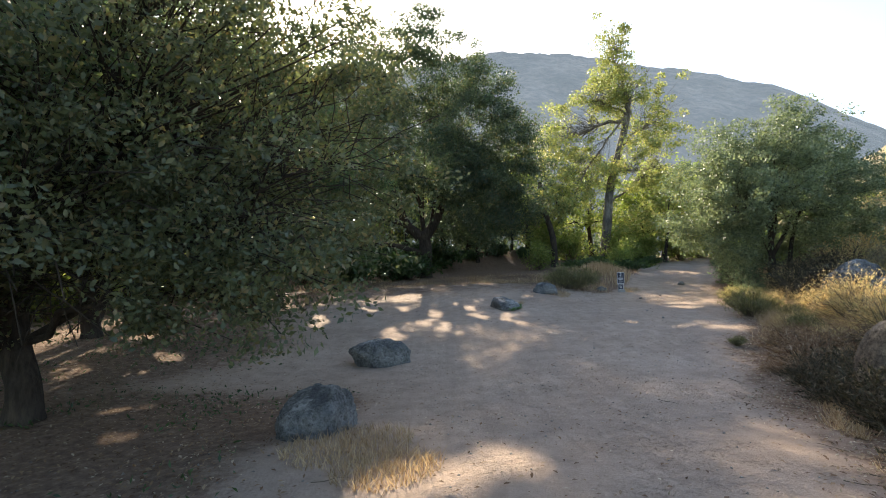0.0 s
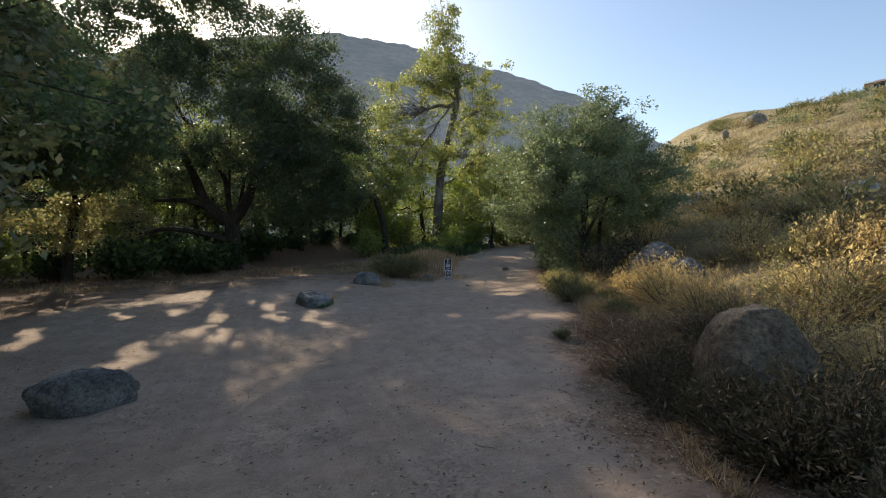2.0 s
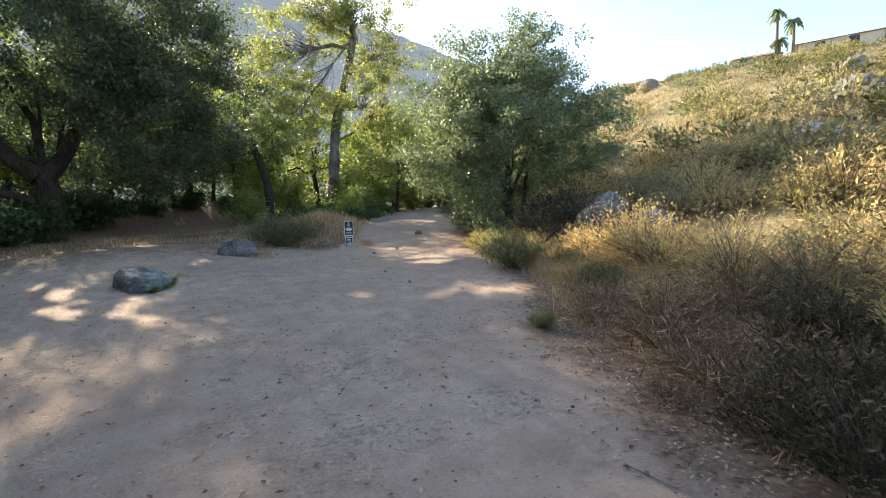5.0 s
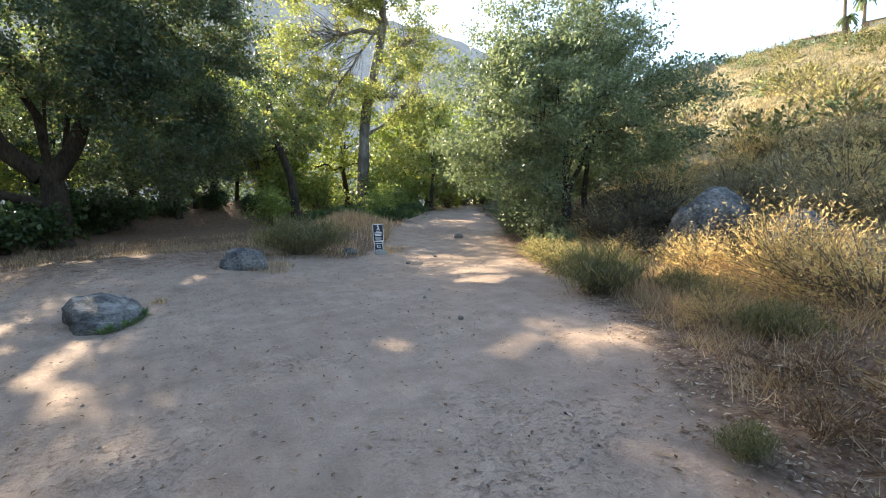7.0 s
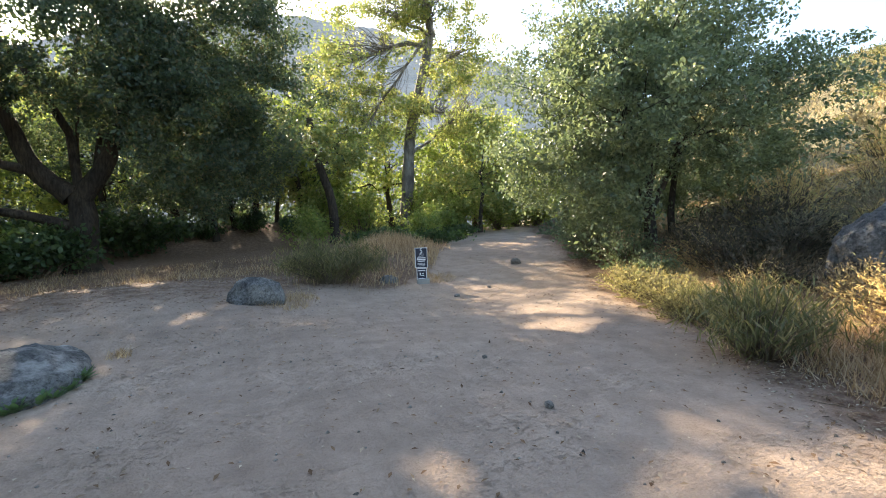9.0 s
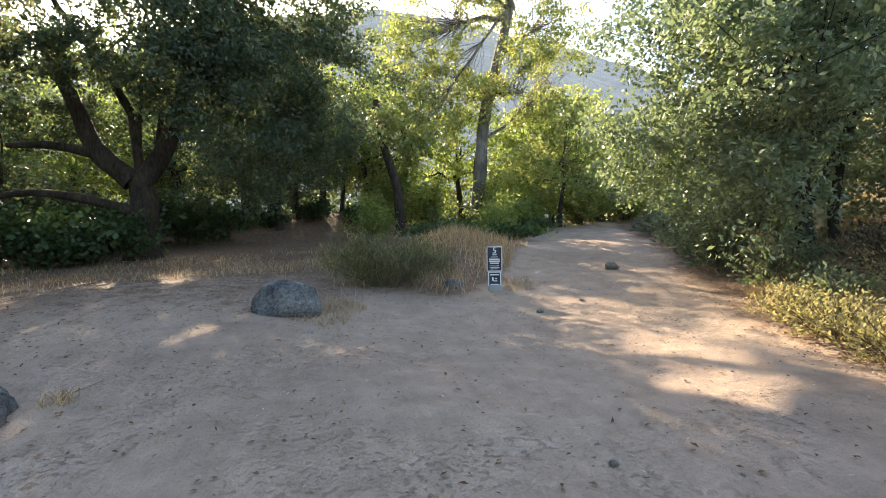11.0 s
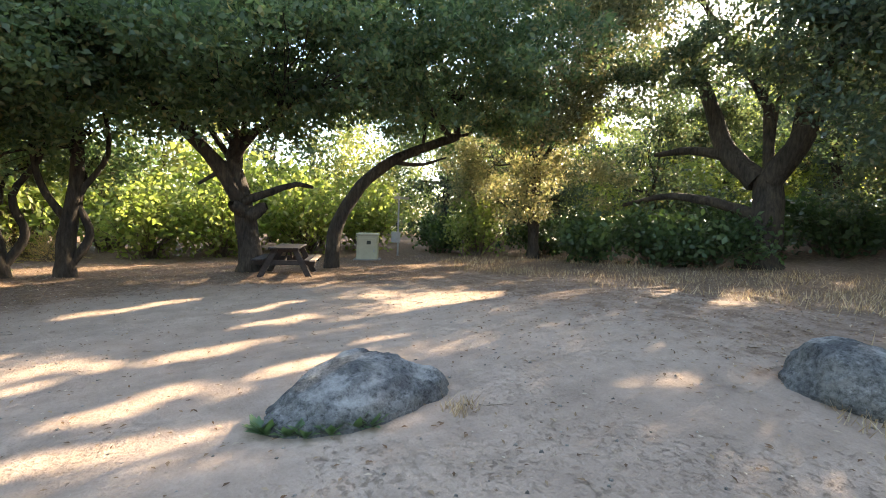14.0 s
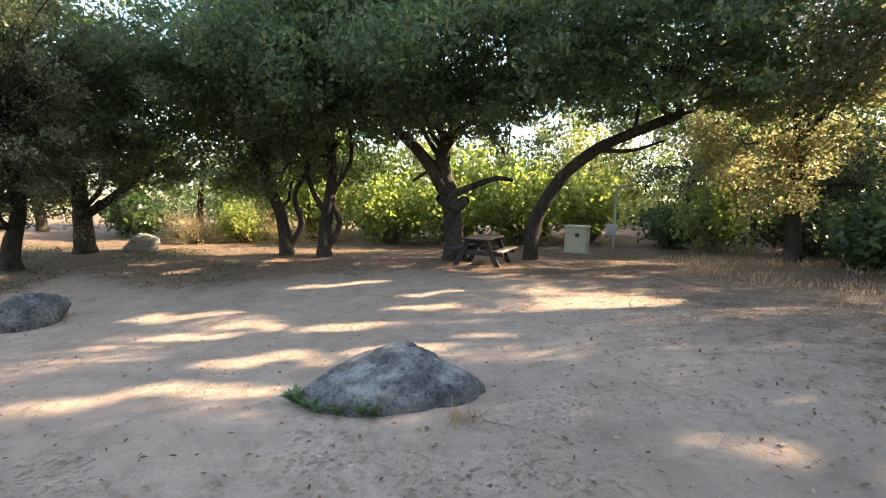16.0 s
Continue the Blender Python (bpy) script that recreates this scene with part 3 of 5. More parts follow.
tree("oak_tree", -1.3, 30.6, "large dark-green live oak with a forked black trunk", [(0, 0, 0.4), (0.1, 0, 1.6), (0.0, 0.1, 2.9)], 0.62,
     [(-4.2, 0.8, 12.3, 3.4, 3.0, 2.4), (3.0, -0.3, 10.0, 3.6, 3.6, 4.4), (0.3, 1, 12.5, 4.0, 3.4, 3.6), (4.5, -1.2, 5.9, 2.0, 2.2, 3.0), (-7.8, 0.8, 11.2, 2.6, 2.4, 2.2), (1.2, -3.0, 7.4, 2.8, 1.8, 2.0), (4.8, -0.6, 3.4, 1.9, 1.9, 1.8), (-1.2, -2.4, 6.2, 1.5, 1.2, 1.1), (-0.5, -1.5, 15.0, 2.6, 2.4, 2.0), (3.4, -2.6, 6.4, 2.0, 1.6, 1.8), (1.5, -1.8, 5.3, 1.7, 1.0, 1.2), (-0.5, -2.0, 5.8, 1.3, 0.8, 1.0), (6.3, -1.4, 5.2, 1.8, 1.7, 2.4), (5.6, -1.4, 8.4, 2.1, 2.0, 2.4), (3.4, -2.4, 4.3, 1.9, 1.4, 1.5), (-4.3, -1.2, 7.6, 2.1, 1.6, 1.9), (-3.4, -1.8, 5.6, 1.9, 1.2, 1.1), (-5.6, 0.2, 14.4, 2.8, 2.4, 2.0), (-3.5, 2.4, 5.0, 2.0, 1.3, 1.5), (-1.5, 2.6, 5.7, 1.9, 1.3, 1.8), (0.3, 2.6, 7.2, 1.9, 1.3, 1.6), (-2.6, 3.0, 8.0, 1.8, 1.2, 1.5), (2.4, 2.4, 3.4, 1.7, 1.2, 1.6), (-2.4, -0.5, 9.8, 2.4, 2.0, 1.8), (-6.2, 0.4, 8.6, 2.2, 1.8, 1.8)],
     1450, 138, 0.82, 0.15, OAK_LEAF, 11, limb_scale=0.5, limbs=3, holes=-0.48, limb_r=0.25, twigs=1,
     extra_limbs=[([(-0.2, 0, 2.6), (-1.2, 0, 3.6), (-1.7, -0.1, 5.0), (-2.6, 0, 7.0)], 0.38, 0.16), ([(0.1, 0, 2.6), (0.9, 0, 3.9), (1.6, -0.1, 6.0), (2.6, 0, 8.5)], 0.36, 0.14),
                  ([(-0.3, 0, 1.6), (-1.5, -0.2, 2.0), (-3.0, -0.3, 2.2), (-4.6, -0.5, 1.9)], 0.2, 0.07), ([(-0.9, 0, 3.4), (-2.2, -0.3, 3.7), (-3.6, -0.2, 3.7)], 0.2, 0.08)])
tree("sycamore_tree", 12.5, 36.5, "tall sparse yellow-green sycamore with a pale trunk", [(0, 0, 0.5), (0.2, 0, 3.0), (0.5, 0, 6.0), (1.3, 0, 9.0), (1.9, 0, 11.5)], 0.42,
     [(1.6, 0, 13.5, 2.8, 2.4, 2.4), (-2.6, 0, 10.2, 2.8, 2.4, 2.4), (0.6, -0.5, 17.0, 1.6, 1.5, 2.4), (4.2, 0, 11.5, 2.4, 2.0, 2.6), (-2.0, -0.5, 6.6, 2.4, 2.2, 2.4), (2.2, -1, 7.4, 2.4, 2.2, 2.4), (-0.6, 0, 13.0, 2.2, 2.0, 2.2), (4.6, 0.3, 7.8, 1.8, 1.8, 2.0)],
     560, 95, 0.72, 0.14, SYC_LEAF, 12, SYC_BARK, 3, aspect=0.8, holes=-0.12)
tree("leaning_tree", 8.1, 34.5, "slim grey leaning tree with yellow-green leaves", [(0, 0, 0.4), (-0.1, 0, 2.2), (-0.7, 0, 4.2), (-1.0, 0, 6.2)], 0.27,
     [(-0.7, 0, 5.0, 1.3, 1.3, 0.9), (0.8, 0.4, 4.2, 1.2, 1.2, 1.0)], 36, 90, 0.75, 0.2, SYC_LEAF, 13, OAK_BARK, 2, aspect=0.7)
tree("roadside_oak", 13.85, 19.9, "dense grey-green scrub oak beside the trail", [(0, 0, 0.4), (0.05, 0.1, 1.3), (-0.1, -0.1, 2.2)], 0.17,
     [(-0.4, -0.8, 3.9, 3.0, 3.0, 2.1), (-2.4, -1.4, 3.0, 1.9, 2.0, 1.7), (1.8, -1.6, 3.3, 2.0, 2.0, 1.7), (-0.1, -1.1, 5.7, 1.4, 1.5, 1.2), (1.2, 0.4, 5.3, 1.4, 1.5, 1.4), (-1.2, 0.8, 4.2, 2.4, 2.2, 2.0), (-1.6, 0.0, 5.2, 1.6, 1.6, 1.3), (1.9, -0.6, 2.0, 1.5, 1.4, 1.0), (0.6, 1.4, 2.0, 2.0, 1.4, 1.3), (-2.9, 0.6, 2.2, 1.1, 1.2, 1.1), (-2.1, -0.9, 1.5, 1.3, 1.2, 1.1), (2.7, -0.9, 1.5, 1.2, 1.2, 1.1), (1.5, 1.2, 1.2, 1.7, 1.2, 1.1), (-0.6, 1.5, 1.4, 1.5, 1.2, 1.2), (2.6, -0.4, 5.4, 0.7, 0.7, 0.8), (0.4, -0.8, 6.9, 0.6, 0.6, 0.7)],
     1000, 105, 0.52, 0.105, GREY_LEAF, 14, OAK_BARK, 0, holes=-0.5, shell=0.3, limbs=6,
     extra_limbs=[([(0, 0, 0.9), (0.35, -0.2, 1.7), (0.6, -0.4, 2.6)], 0.1, 0.05), ([(0.9, 0.1, -0.1), (0.85, 0.1, 1.0), (1.0, 0, 2.2), (1.2, -0.2, 3.0)], 0.11, 0.05)])
tree("foreground_oak", -5.5, 6.2, "low bushy live oak with boughs hanging to the ground", [(0, 0, 0.5), (-0.2, 0.1, 1.5), (0.3, 0.4, 2.6)], 0.22,
     [(1.2, 0.5, 4.3, 3.4, 3.2, 2.6), (3.2, 0.0, 2.5, 1.8, 1.8, 1.5), (-1.2, -0.2, 3.2, 2.6, 2.6, 2.2), (1.1, -1.4, 2.9, 2.4, 1.6, 1.9), (1.8, 0.2, 6.6, 2.8, 2.4, 1.8), (3.8, 0.6, 3.8, 1.4, 1.4, 1.9), (1.5, -0.6, 1.9, 2.3, 1.3, 0.9), (-0.4, -0.9, 1.7, 2.0, 1.3, 0.9), (0.6, -1.8, 1.7, 1.9, 0.9, 0.8), (2.9, -0.9, 1.9, 1.2, 0.9, 0.8)],
     860, 130, 0.46, 0.082, GREY_OAK_LEAF, 15, twigs=3, holes=-0.24)
tree("table_oak", -8.08, 17.26, "live oak with a knotted trunk beside the picnic table", [(0, 0, 0.4), (-0.25, -0.1, 1.4), (-0.1, -0.3, 2.3), (0, -0.5, 3.0)], 0.36,
     [(0.5, -0.5, 6.0, 3.4, 3.0, 2.0), (2.4, 1.2, 5.0, 2.4, 2.2, 1.4), (-0.5, -2.6, 5.4, 2.6, 2.2, 1.8), (1.0, 0.2, 8.2, 2.6, 2.6, 1.7), (2.6, -1.4, 5.0, 2.2, 1.8, 1.3), (2.2, 0.4, 7.2, 2.2, 2.4, 1.3), (0.9, -1.9, 4.2, 2.0, 1.4, 0.8), (1.4, 0.7, 4.3, 1.8, 1.5, 0.8)], 640, 110, 0.7, 0.155, CANOPY_LEAF, 16, twigs=1, holes=-0.2, limbs=5,
     extra_limbs=[([(0, -0.2, 1.9), (0.1, 0.5, 2.2), (0, 1.2, 2.45), (0, 1.7, 2.4)], 0.13, 0.05), ([(-0.1, -0.3, 2.3), (0, -0.8, 2.6), (0.1, -1.3, 2.3)], 0.09, 0.04), ([(-0.05, -0.3, 2.0), (0.1, -0.9, 2.9), (0.2, -1.7, 3.7), (0.3, -2.6, 4.4)], 0.24, 0.1), ([(0.1, -0.05, 1.5), (0.25, 0.25, 1.75), (0.3, 0.35, 1.8)], 0.2, 0.1), ([(-0.1, -0.15, 1.6), (0.05, -0.45, 1.8), (0.1, -0.52, 1.85)], 0.2, 0.1)])
tree("arching_oak", -8.2, 19.6, "live oak with a long trunk arching over the ground", [(0, 0, 0.3), (0, 0.15, 1.3), (0.2, 0.8, 2.5), (0.4, 1.7, 3.3), (0.6, 2.7, 3.8), (0.8, 3.9, 4.3)], 0.24,
     [(1.0, 3.6, 6.0, 3.0, 2.6, 1.7), (1.2, 0.8, 6.6, 2.6, 2.4, 1.7), (1.8, 5.6, 5.2, 1.6, 1.5, 1.2), (0.6, 2.4, 8.6, 2.8, 2.6, 1.6), (-0.5, 0.2, 6.0, 2.2, 2.0, 1.4), (3.2, 2.4, 6.0, 2.6, 2.2, 1.5), (3.0, 5.2, 7.4, 2.4, 2.2, 1.6), (-1.6, 3.4, 5.2, 1.8, 1.8, 1.2), (1.0, 1.2, 5.0, 1.8, 1.4, 0.8)], 720, 110, 0.7, 0.155, CANOPY_LEAF, 17, twigs=1, holes=-0.2, limbs=4,
     extra_limbs=[([(0.4, 1.7, 3.3), (0.5, 2.7, 3.3), (0.6, 3.6, 3.6)], 0.08, 0.03)])
for (dx, dy, lean, sd, nm) in ((-8.9, 11.9, -0.5, 18, "clump_oak"), (-8.7, 13.15, 0.25, 19, "clump_oak")):
    tree(nm, dx, dy, "live oak with several sinuous stems at the clearing's edge", [(0, 0, 0.3), (0.0, lean * 0.3, 1.2), (0.1, lean, 2.2), (0.2, lean * 1.2, 3.2)], 0.24,
         [(0.6, -0.3, 5.6, 2.8, 2.6, 1.9), (0.4, 1.4 * lean, 7.8, 2.4, 2.4, 1.6), (1.6, -0.8 + lean, 4.2, 2.0, 1.7, 1.2), (2.4, lean, 5.2, 2.0, 1.8, 1.2), (0.5, -1.3, 2.7, 0.9, 0.8, 1.0), (-0.9, 0.6, 3.2, 1.0, 1.1, 1.0), (0.9, 0.6, 3.6, 1.3, 1.2, 0.7)], 440, 110, 0.7, 0.155, CANOPY_LEAF, sd, twigs=1, holes=-0.18, group="oaks round the clearing",
         extra_limbs=[([(0, 0.05, 0.2), (0, 0.5, 1.0), (0.1, 0.3, 1.9), (0.3, 0.9, 3.0), (0.6, 0.8, 4.4)], 0.12, 0.04), ([(0, lean * 0.3, 1.3), (0, lean * 0.3 - 0.5, 2.2), (0.2, lean * 0.3 - 0.6, 3.3), (0.5, lean * 0.3 - 0.4, 4.6)], 0.1, 0.04)])
tree("edge_oak", -8.6, 5.7, "live oak with long low spreading limbs", [(0, 0, 0.4), (0.05, 0, 1.3), (-0.1, -0.2, 2.4)], 0.34,
     [(0.5, 0.4, 5.3, 3.4, 3.4, 2.3), (2.6, 0.6, 3.9, 1.9, 1.9, 1.3), (-0.5, -2.8, 4.8, 2.6, 2.6, 2.0), (1.2, 3.0, 4.7, 2.4, 2.4, 1.6), (-0.8, -1.8, 2.3, 1.3, 1.3, 1.1), (0.4, 2.6, 2.9, 1.2, 1.3, 0.8), (-1.6, 1.0, 2.6, 1.1, 1.1, 0.9)], 560, 110, 0.7, 0.155, CANOPY_LEAF, 20, twigs=1, holes=-0.2, group="oaks round the clearing",
     extra_limbs=[([(0, 0.1, 1.2), (0.2, 1.0, 1.7), (0.4, 2.2, 2.5), (0.5, 3.1, 3.0)], 0.15, 0.06)])
tree("hanging_oak", -7.6, 27.2, "live oak with brownish foliage hanging low", [(0, 0, 0.4), (0.3, -0.3, 1.8), (0.6, -0.5, 3.2)], 0.26,
     [(0.6, -0.8, 4.6, 2.2, 1.6, 1.8), (1.9, -0.4, 5.2, 1.3, 1.2, 1.3), (-1.8, -0.6, 4.0, 2.0, 1.5, 1.9), (0.8, -0.4, 6.6, 2.4, 2.0, 1.4), (0.4, -0.8, 2.5, 1.6, 1.1, 1.3), (-2.8, -0.4, 2.6, 1.6, 1.2, 1.4), (-4.4, 0.0, 4.2, 2.0, 1.4, 1.7), (2.4, 1.2, 2.8, 1.3, 1.0, 1.2), (0.6, 0.5, 9.2, 2.6, 2.0, 1.6), (-3.0, 0.5, 7.6, 2.2, 1.8, 1.6), (2.6, 0.5, 8.8, 1.8, 1.5, 1.3), (3.2, 0.8, 6.9, 1.8, 1.5, 1.6)], 640, 112, 0.64, 0.13, OAK_BROWN, 21, twigs=1, holes=-0.22, limbs=6)

# belt of trees closing the clearing
belt = [tree("creek_tree", -16, 44, "leafy bright green creekside tree", [(0, 0, 0.4), (0.1, 0, 1.6), (0.2, 0.2, 2.8)], 0.22,
             [(0, 0, 4.6, 3.0, 3.0, 2.4), (1.8, 0.5, 3.2, 2.2, 2.2, 2.0), (-1.8, -0.4, 3.4, 2.2, 2.2, 2.2), (0.3, 0.6, 6.8, 2.0, 2.0, 1.7), (0.2, -1.8, 2.2, 2.2, 1.7, 1.6)], 200, 40, 0.75, 0.235, BRIGHT_LEAF, 30, twigs=0, group="creekside trees"),
        tree("creek_tree", -22, 38, "leafy dark green creekside tree", [(0, 0, 0.4), (-0.2, 0, 1.8), (0, 0.2, 3.4)], 0.25,
             [(0, 0, 5.4, 3.2, 3.2, 2.6), (-2.0, 0.5, 3.8, 2.2, 2.2, 2.0), (1.8, -0.6, 4.0, 2.2, 2.2, 2.2), (0, 0, 8.0, 2.2, 2.2, 1.8), (0, -1.5, 2.4, 2.0, 1.5, 1.4)], 210, 40, 0.75, 0.235, OAK_LEAF, 31, twigs=0, group="creekside trees"),
        tree("creek_tree", -27, 31, "yellow-green willowy creekside tree", [(0, 0, 0.4), (0.1, 0, 1.4), (0.2, 0.1, 2.4)], 0.15,
             [(0, 0, 3.6, 2.4, 2.4, 2.2), (1.4, 0.4, 2.4, 1.8, 1.8, 1.7), (-1.5, -0.2, 2.4, 1.8, 1.8, 1.7), (0.2, 0.3, 5.4, 1.5, 1.5, 1.4)], 170, 42, 0.7, 0.2, SYC_LEAF, 32, twigs=0, group="creekside trees")]
BELT = [(3.4, 37.4, 1, 0.6), (17.0, 40.0, 0, 1.1), (13.5, 43.0, 0, 1.2), (21.5, 46.0, 0, 1.2), (16.0, 34.0, 2, 1.0), (19.0, 37.5, 0, 1.0), (25, 52, 0, 1.3), (30, 54, 1, 1.1), (9.5, 42.5, 1, 1.25), (4.5, 43, 0, 1.25), (0.0, 43.5, 1, 1.2), (7.0, 39.0, 0, 1.0), (2.0, 38.5, 1, 0.9), (-9, 43, 0, 1.15), (-13.5, 41, 2, 1.35), (-5.2, 45, 0, 1.25), (-18, 39, 0, 1.2), (-12, 31, 1, 0.7), (-18, 33, 0, 1.0), (-17, 22, 2, 0.7), (-18.5, 8, 0, 0.7),
        (-3.5, 42.0, 1, 0.9), (-10.5, 39, 0, 0.9), (-14, 34.5, 1, 0.95), (-16.5, 29, 1, 1.0), (-19, 25, 2, 1.3), (-21, 20.5, 1, 1.1), (-19.5, 15.5, 2, 1.35), (-21, 10, 0, 1.15), (-19, 4, 2, 1.3), (-15, -1, 1, 1.0), (-9, -3, 1, 1.0),
        (2.6, 36.2, 1, 0.7), (5.6, 38.8, 2, 0.9), (-6.5, 33.0, 1, 0.75), (23.5, 29.5, 0, 0.7), (21.0, 25.0, 1, 0.6), (31, 44, 0, 1.0), (24.6, 43.0, 2, 0.9), (27.5, 46.5, 0, 0.9), (-8, 52, 0, 1.8), (-15, 50, 1, 1.7), (-21, 45, 0, 1.6), (-27, 38, 0, 1.5), (-1, 53, 1, 1.7)]
for i, (bx, by, kind_i, sc) in enumerate(BELT):
    copy_thing(belt[kind_i], pose(bx, by, gz(bx, by), 0, 0, (i * 77) % 360) @ Matrix.Scale(sc, 4))

# ---- brush ----


def shrub(name, x, y, label, rx, ry, h, mat, leaves, leaf, aspect, seed, stems=26, up=0.6, group="", stem_mat=DRY_STEM, spread=1.0, dome=0.0, tuft=16):
    rng = np.random.default_rng(seed)
    root = thing(name, Matrix.Translation((x, y, gz(x, y))), label, "shrub", group)
    pieces, ends = [], []
    for _ in range(stems):
        a, r = rng.uniform(0, 6.283), rng.uniform(0.1, 1) ** 0.6
        tip = np.array([math.cos(a) * rx * r * 0.95, math.sin(a) * ry * r * 0.95, h * (1.05 - 0.55 * r * r) * rng.uniform(0.75, 1.1)])
        b = curve_pts((tip[0] * 0.12, tip[1] * 0.12, -0.06), tip, 0.08 * h, 5, rng, 0.03 * h)
        pieces.append(tube(b, np.linspace(0.012 * h + 0.003, 0.003, 5), 3))
        ends.append(np.array(b))
    tagged(child("twigwork", mesh_np("twigwork", *join(pieces), stem_mat), root), kind="stuff")
    ends = np.array(ends)
    n = leaves
    i, u = rng.integers(0, stems, n), rng.uniform(0.22, 1.06, n) ** 0.8 * 4
    k = np.clip(u.astype(int), 0, 3)
    p = ends[i, k] + (ends[i, k + 1] - ends[i, k]) * (u - k)[:, None] + rng.normal(size=(n, 3)) * np.array([rx, ry, h]) * 0.09 * spread
    along = np.zeros((n, 3))
    k = int(n * dome)
    if k:
        count = max(12, k // tuft)
        d = units(rng, count)
        d[:, 2] = np.abs(d[:, 2])
        lump = np.array([1 + 0.42 * noise.noise(Vector(q) * 2.2 + Vector((seed, 0, 0))) for q in d]) * rng.uniform(0.72, 1.02, count)
        tip = d * lump[:, None] * np.array([rx, ry, h])
        foot = tip * rng.uniform(0.35, 0.6, (count, 1)) + rng.normal(size=(count, 3)) * 0.06 * h
        which, u = rng.integers(0, count, k), rng.uniform(0, 1, k) ** 0.65
        p[:k] = foot[which] + (tip - foot)[which] * u[:, None] + rng.normal(size=(k, 3)) * 0.024 * h * (1.3 - u)[:, None]
        along[:k] = (tip - foot)[which] / (np.linalg.norm((tip - foot)[which], axis=1, keepdims=True) + 1e-6) * 0.8
        sprigs = [tube(curve_pts(a, b, 0.03 * h, 3), (0.007, 0.005, 0.002), 3) for a, b in zip(foot[::2], tip[::2])]
        tagged(child("twigwork", mesh_np("twigwork", *join(sprigs), stem_mat), root), kind="stuff")
    p[:, 2] = np.maximum(p[:, 2], 0.02)
    child("foliage", mesh_np("foliage", *leaf_quads(rng, p, leaf, aspect, up, along=along), mat), root)
    return root


DRY_KINDS = ((DRY_LEAF, 1.0, 0.95, "golden dry brush with fine twiggy stems"), (DRY_LEAF, 1.2, 1.15, "tall golden dry brush with fine twiggy stems"), (SAGE_LEAF, 0.9, 0.75, "grey-brown dry sage brush"), (OLIVE_LEAF, 1.05, 0.9, "yellow-olive brush on the slope"))
dry = [shrub("dry_shrub", px, py, lb, r, r * 0.95, h, m, 2900, 0.066, 0.25, 41 + i, 30, 0.4, spread=1.2, dome=0.72, stem_mat=PALE_STEM, group="dry brush beside the trail") for i, ((m, r, h, lb), (px, py)) in enumerate(zip(DRY_KINDS, ((9.4, 10.6), (10.4, 12.0), (8.6, 8.2), (10.2, 8.6))))]
thin = [shrub("dry_shrub", px, py, lb, r, r * 0.95, h, m, 1400, 0.092, 0.28, 45 + i, 22, 0.3, spread=1.2, dome=0.65, group="dry brush beside the trail") for i, ((m, r, h, lb), (px, py)) in enumerate(zip(DRY_KINDS, ((17.2, 13.2), (15.6, 9.0), (18.4, 16.0), (14.6, 6.0))))]
shade_tinted_bush = shrub("shade_tinted_shrub", 5.35, 4.6, "green-brown brush below the boulder, coloured darker to look shaded", 0.8, 0.75, 0.75, SHADE_TINTED_BRUSH, 2700, 0.07, 0.27, 49, 40, 0.4, spread=1.2, dome=0.7, group="shaded brush")
rng = np.random.default_rng(50)
placed = [(9.4, 10.6), (10.4, 12.0), (8.6, 8.2), (10.2, 8.6)]
ROCKS = ((6.0, 5.9, 1.0), (12.3, 14.25, 1.4), (10.6, 11.7, 1.0), (19.4, 19.3, 1.2))
count = 0
while count < 92:
    px, py = rng.uniform(3.5, 20), rng.uniform(-2, 20)
    s = float(right_of_trail(np.float64(px), np.float64(py)))
    if s < 0.85 or s > 9.5 or (7.4 < py < 13.5 and s < 2.5) or any((px - a) ** 2 + (py - b) ** 2 < r * r for a, b, r in ROCKS) or (px - 13.4) ** 2 + (py - 18.9) ** 2 < 4:
        continue
    if min((px - a) ** 2 + (py - b) ** 2 for a, b in placed) < 0.55:
        continue
    count += 1
    # Low brush near the trail's start mostly takes the shade-darkened colour.
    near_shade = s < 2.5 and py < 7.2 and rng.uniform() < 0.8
    copy_thing(shade_tinted_bush if near_shade else (dry if (s < 4.4 and 3 < py < 14) or (s < 3.5 and py < 19) else thin)[rng.choice(4, p=[0.34, 0.26, 0.18, 0.22])], pose(px, py, gz(px, py), 0, 0, rng.uniform(0, 360)) @ Matrix.Scale(rng.uniform(0.35, 0.65) if s < 2.0 else rng.uniform(0.7, 1.15), 4))

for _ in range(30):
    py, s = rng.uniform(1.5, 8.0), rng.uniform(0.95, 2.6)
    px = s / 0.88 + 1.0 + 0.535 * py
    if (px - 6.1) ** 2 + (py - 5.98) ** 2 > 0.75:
        copy_thing(shade_tinted_bush if rng.uniform() < 0.85 else dry[rng.choice([2, 3, 2, 0])], pose(px, py, gz(px, py), 0, 0, rng.uniform(0, 360)) @ Matrix.Scale(rng.uniform(0.5, 0.8), 4))

for i, (bx, by, sc) in enumerate(((-12.2, 7.4, 1.2), (-13.2, 9.3, 1.4), (-12.4, 10.8, 1.1), (-14.2, 8.2, 1.5), (-13.0, 12.4, 1.0), (-13.6, 6.0, 1.2))):
    copy_thing(dry[i % 2], pose(bx, by, gz(bx, by), 0, 0, i * 61) @ Matrix.Scale(sc, 4))

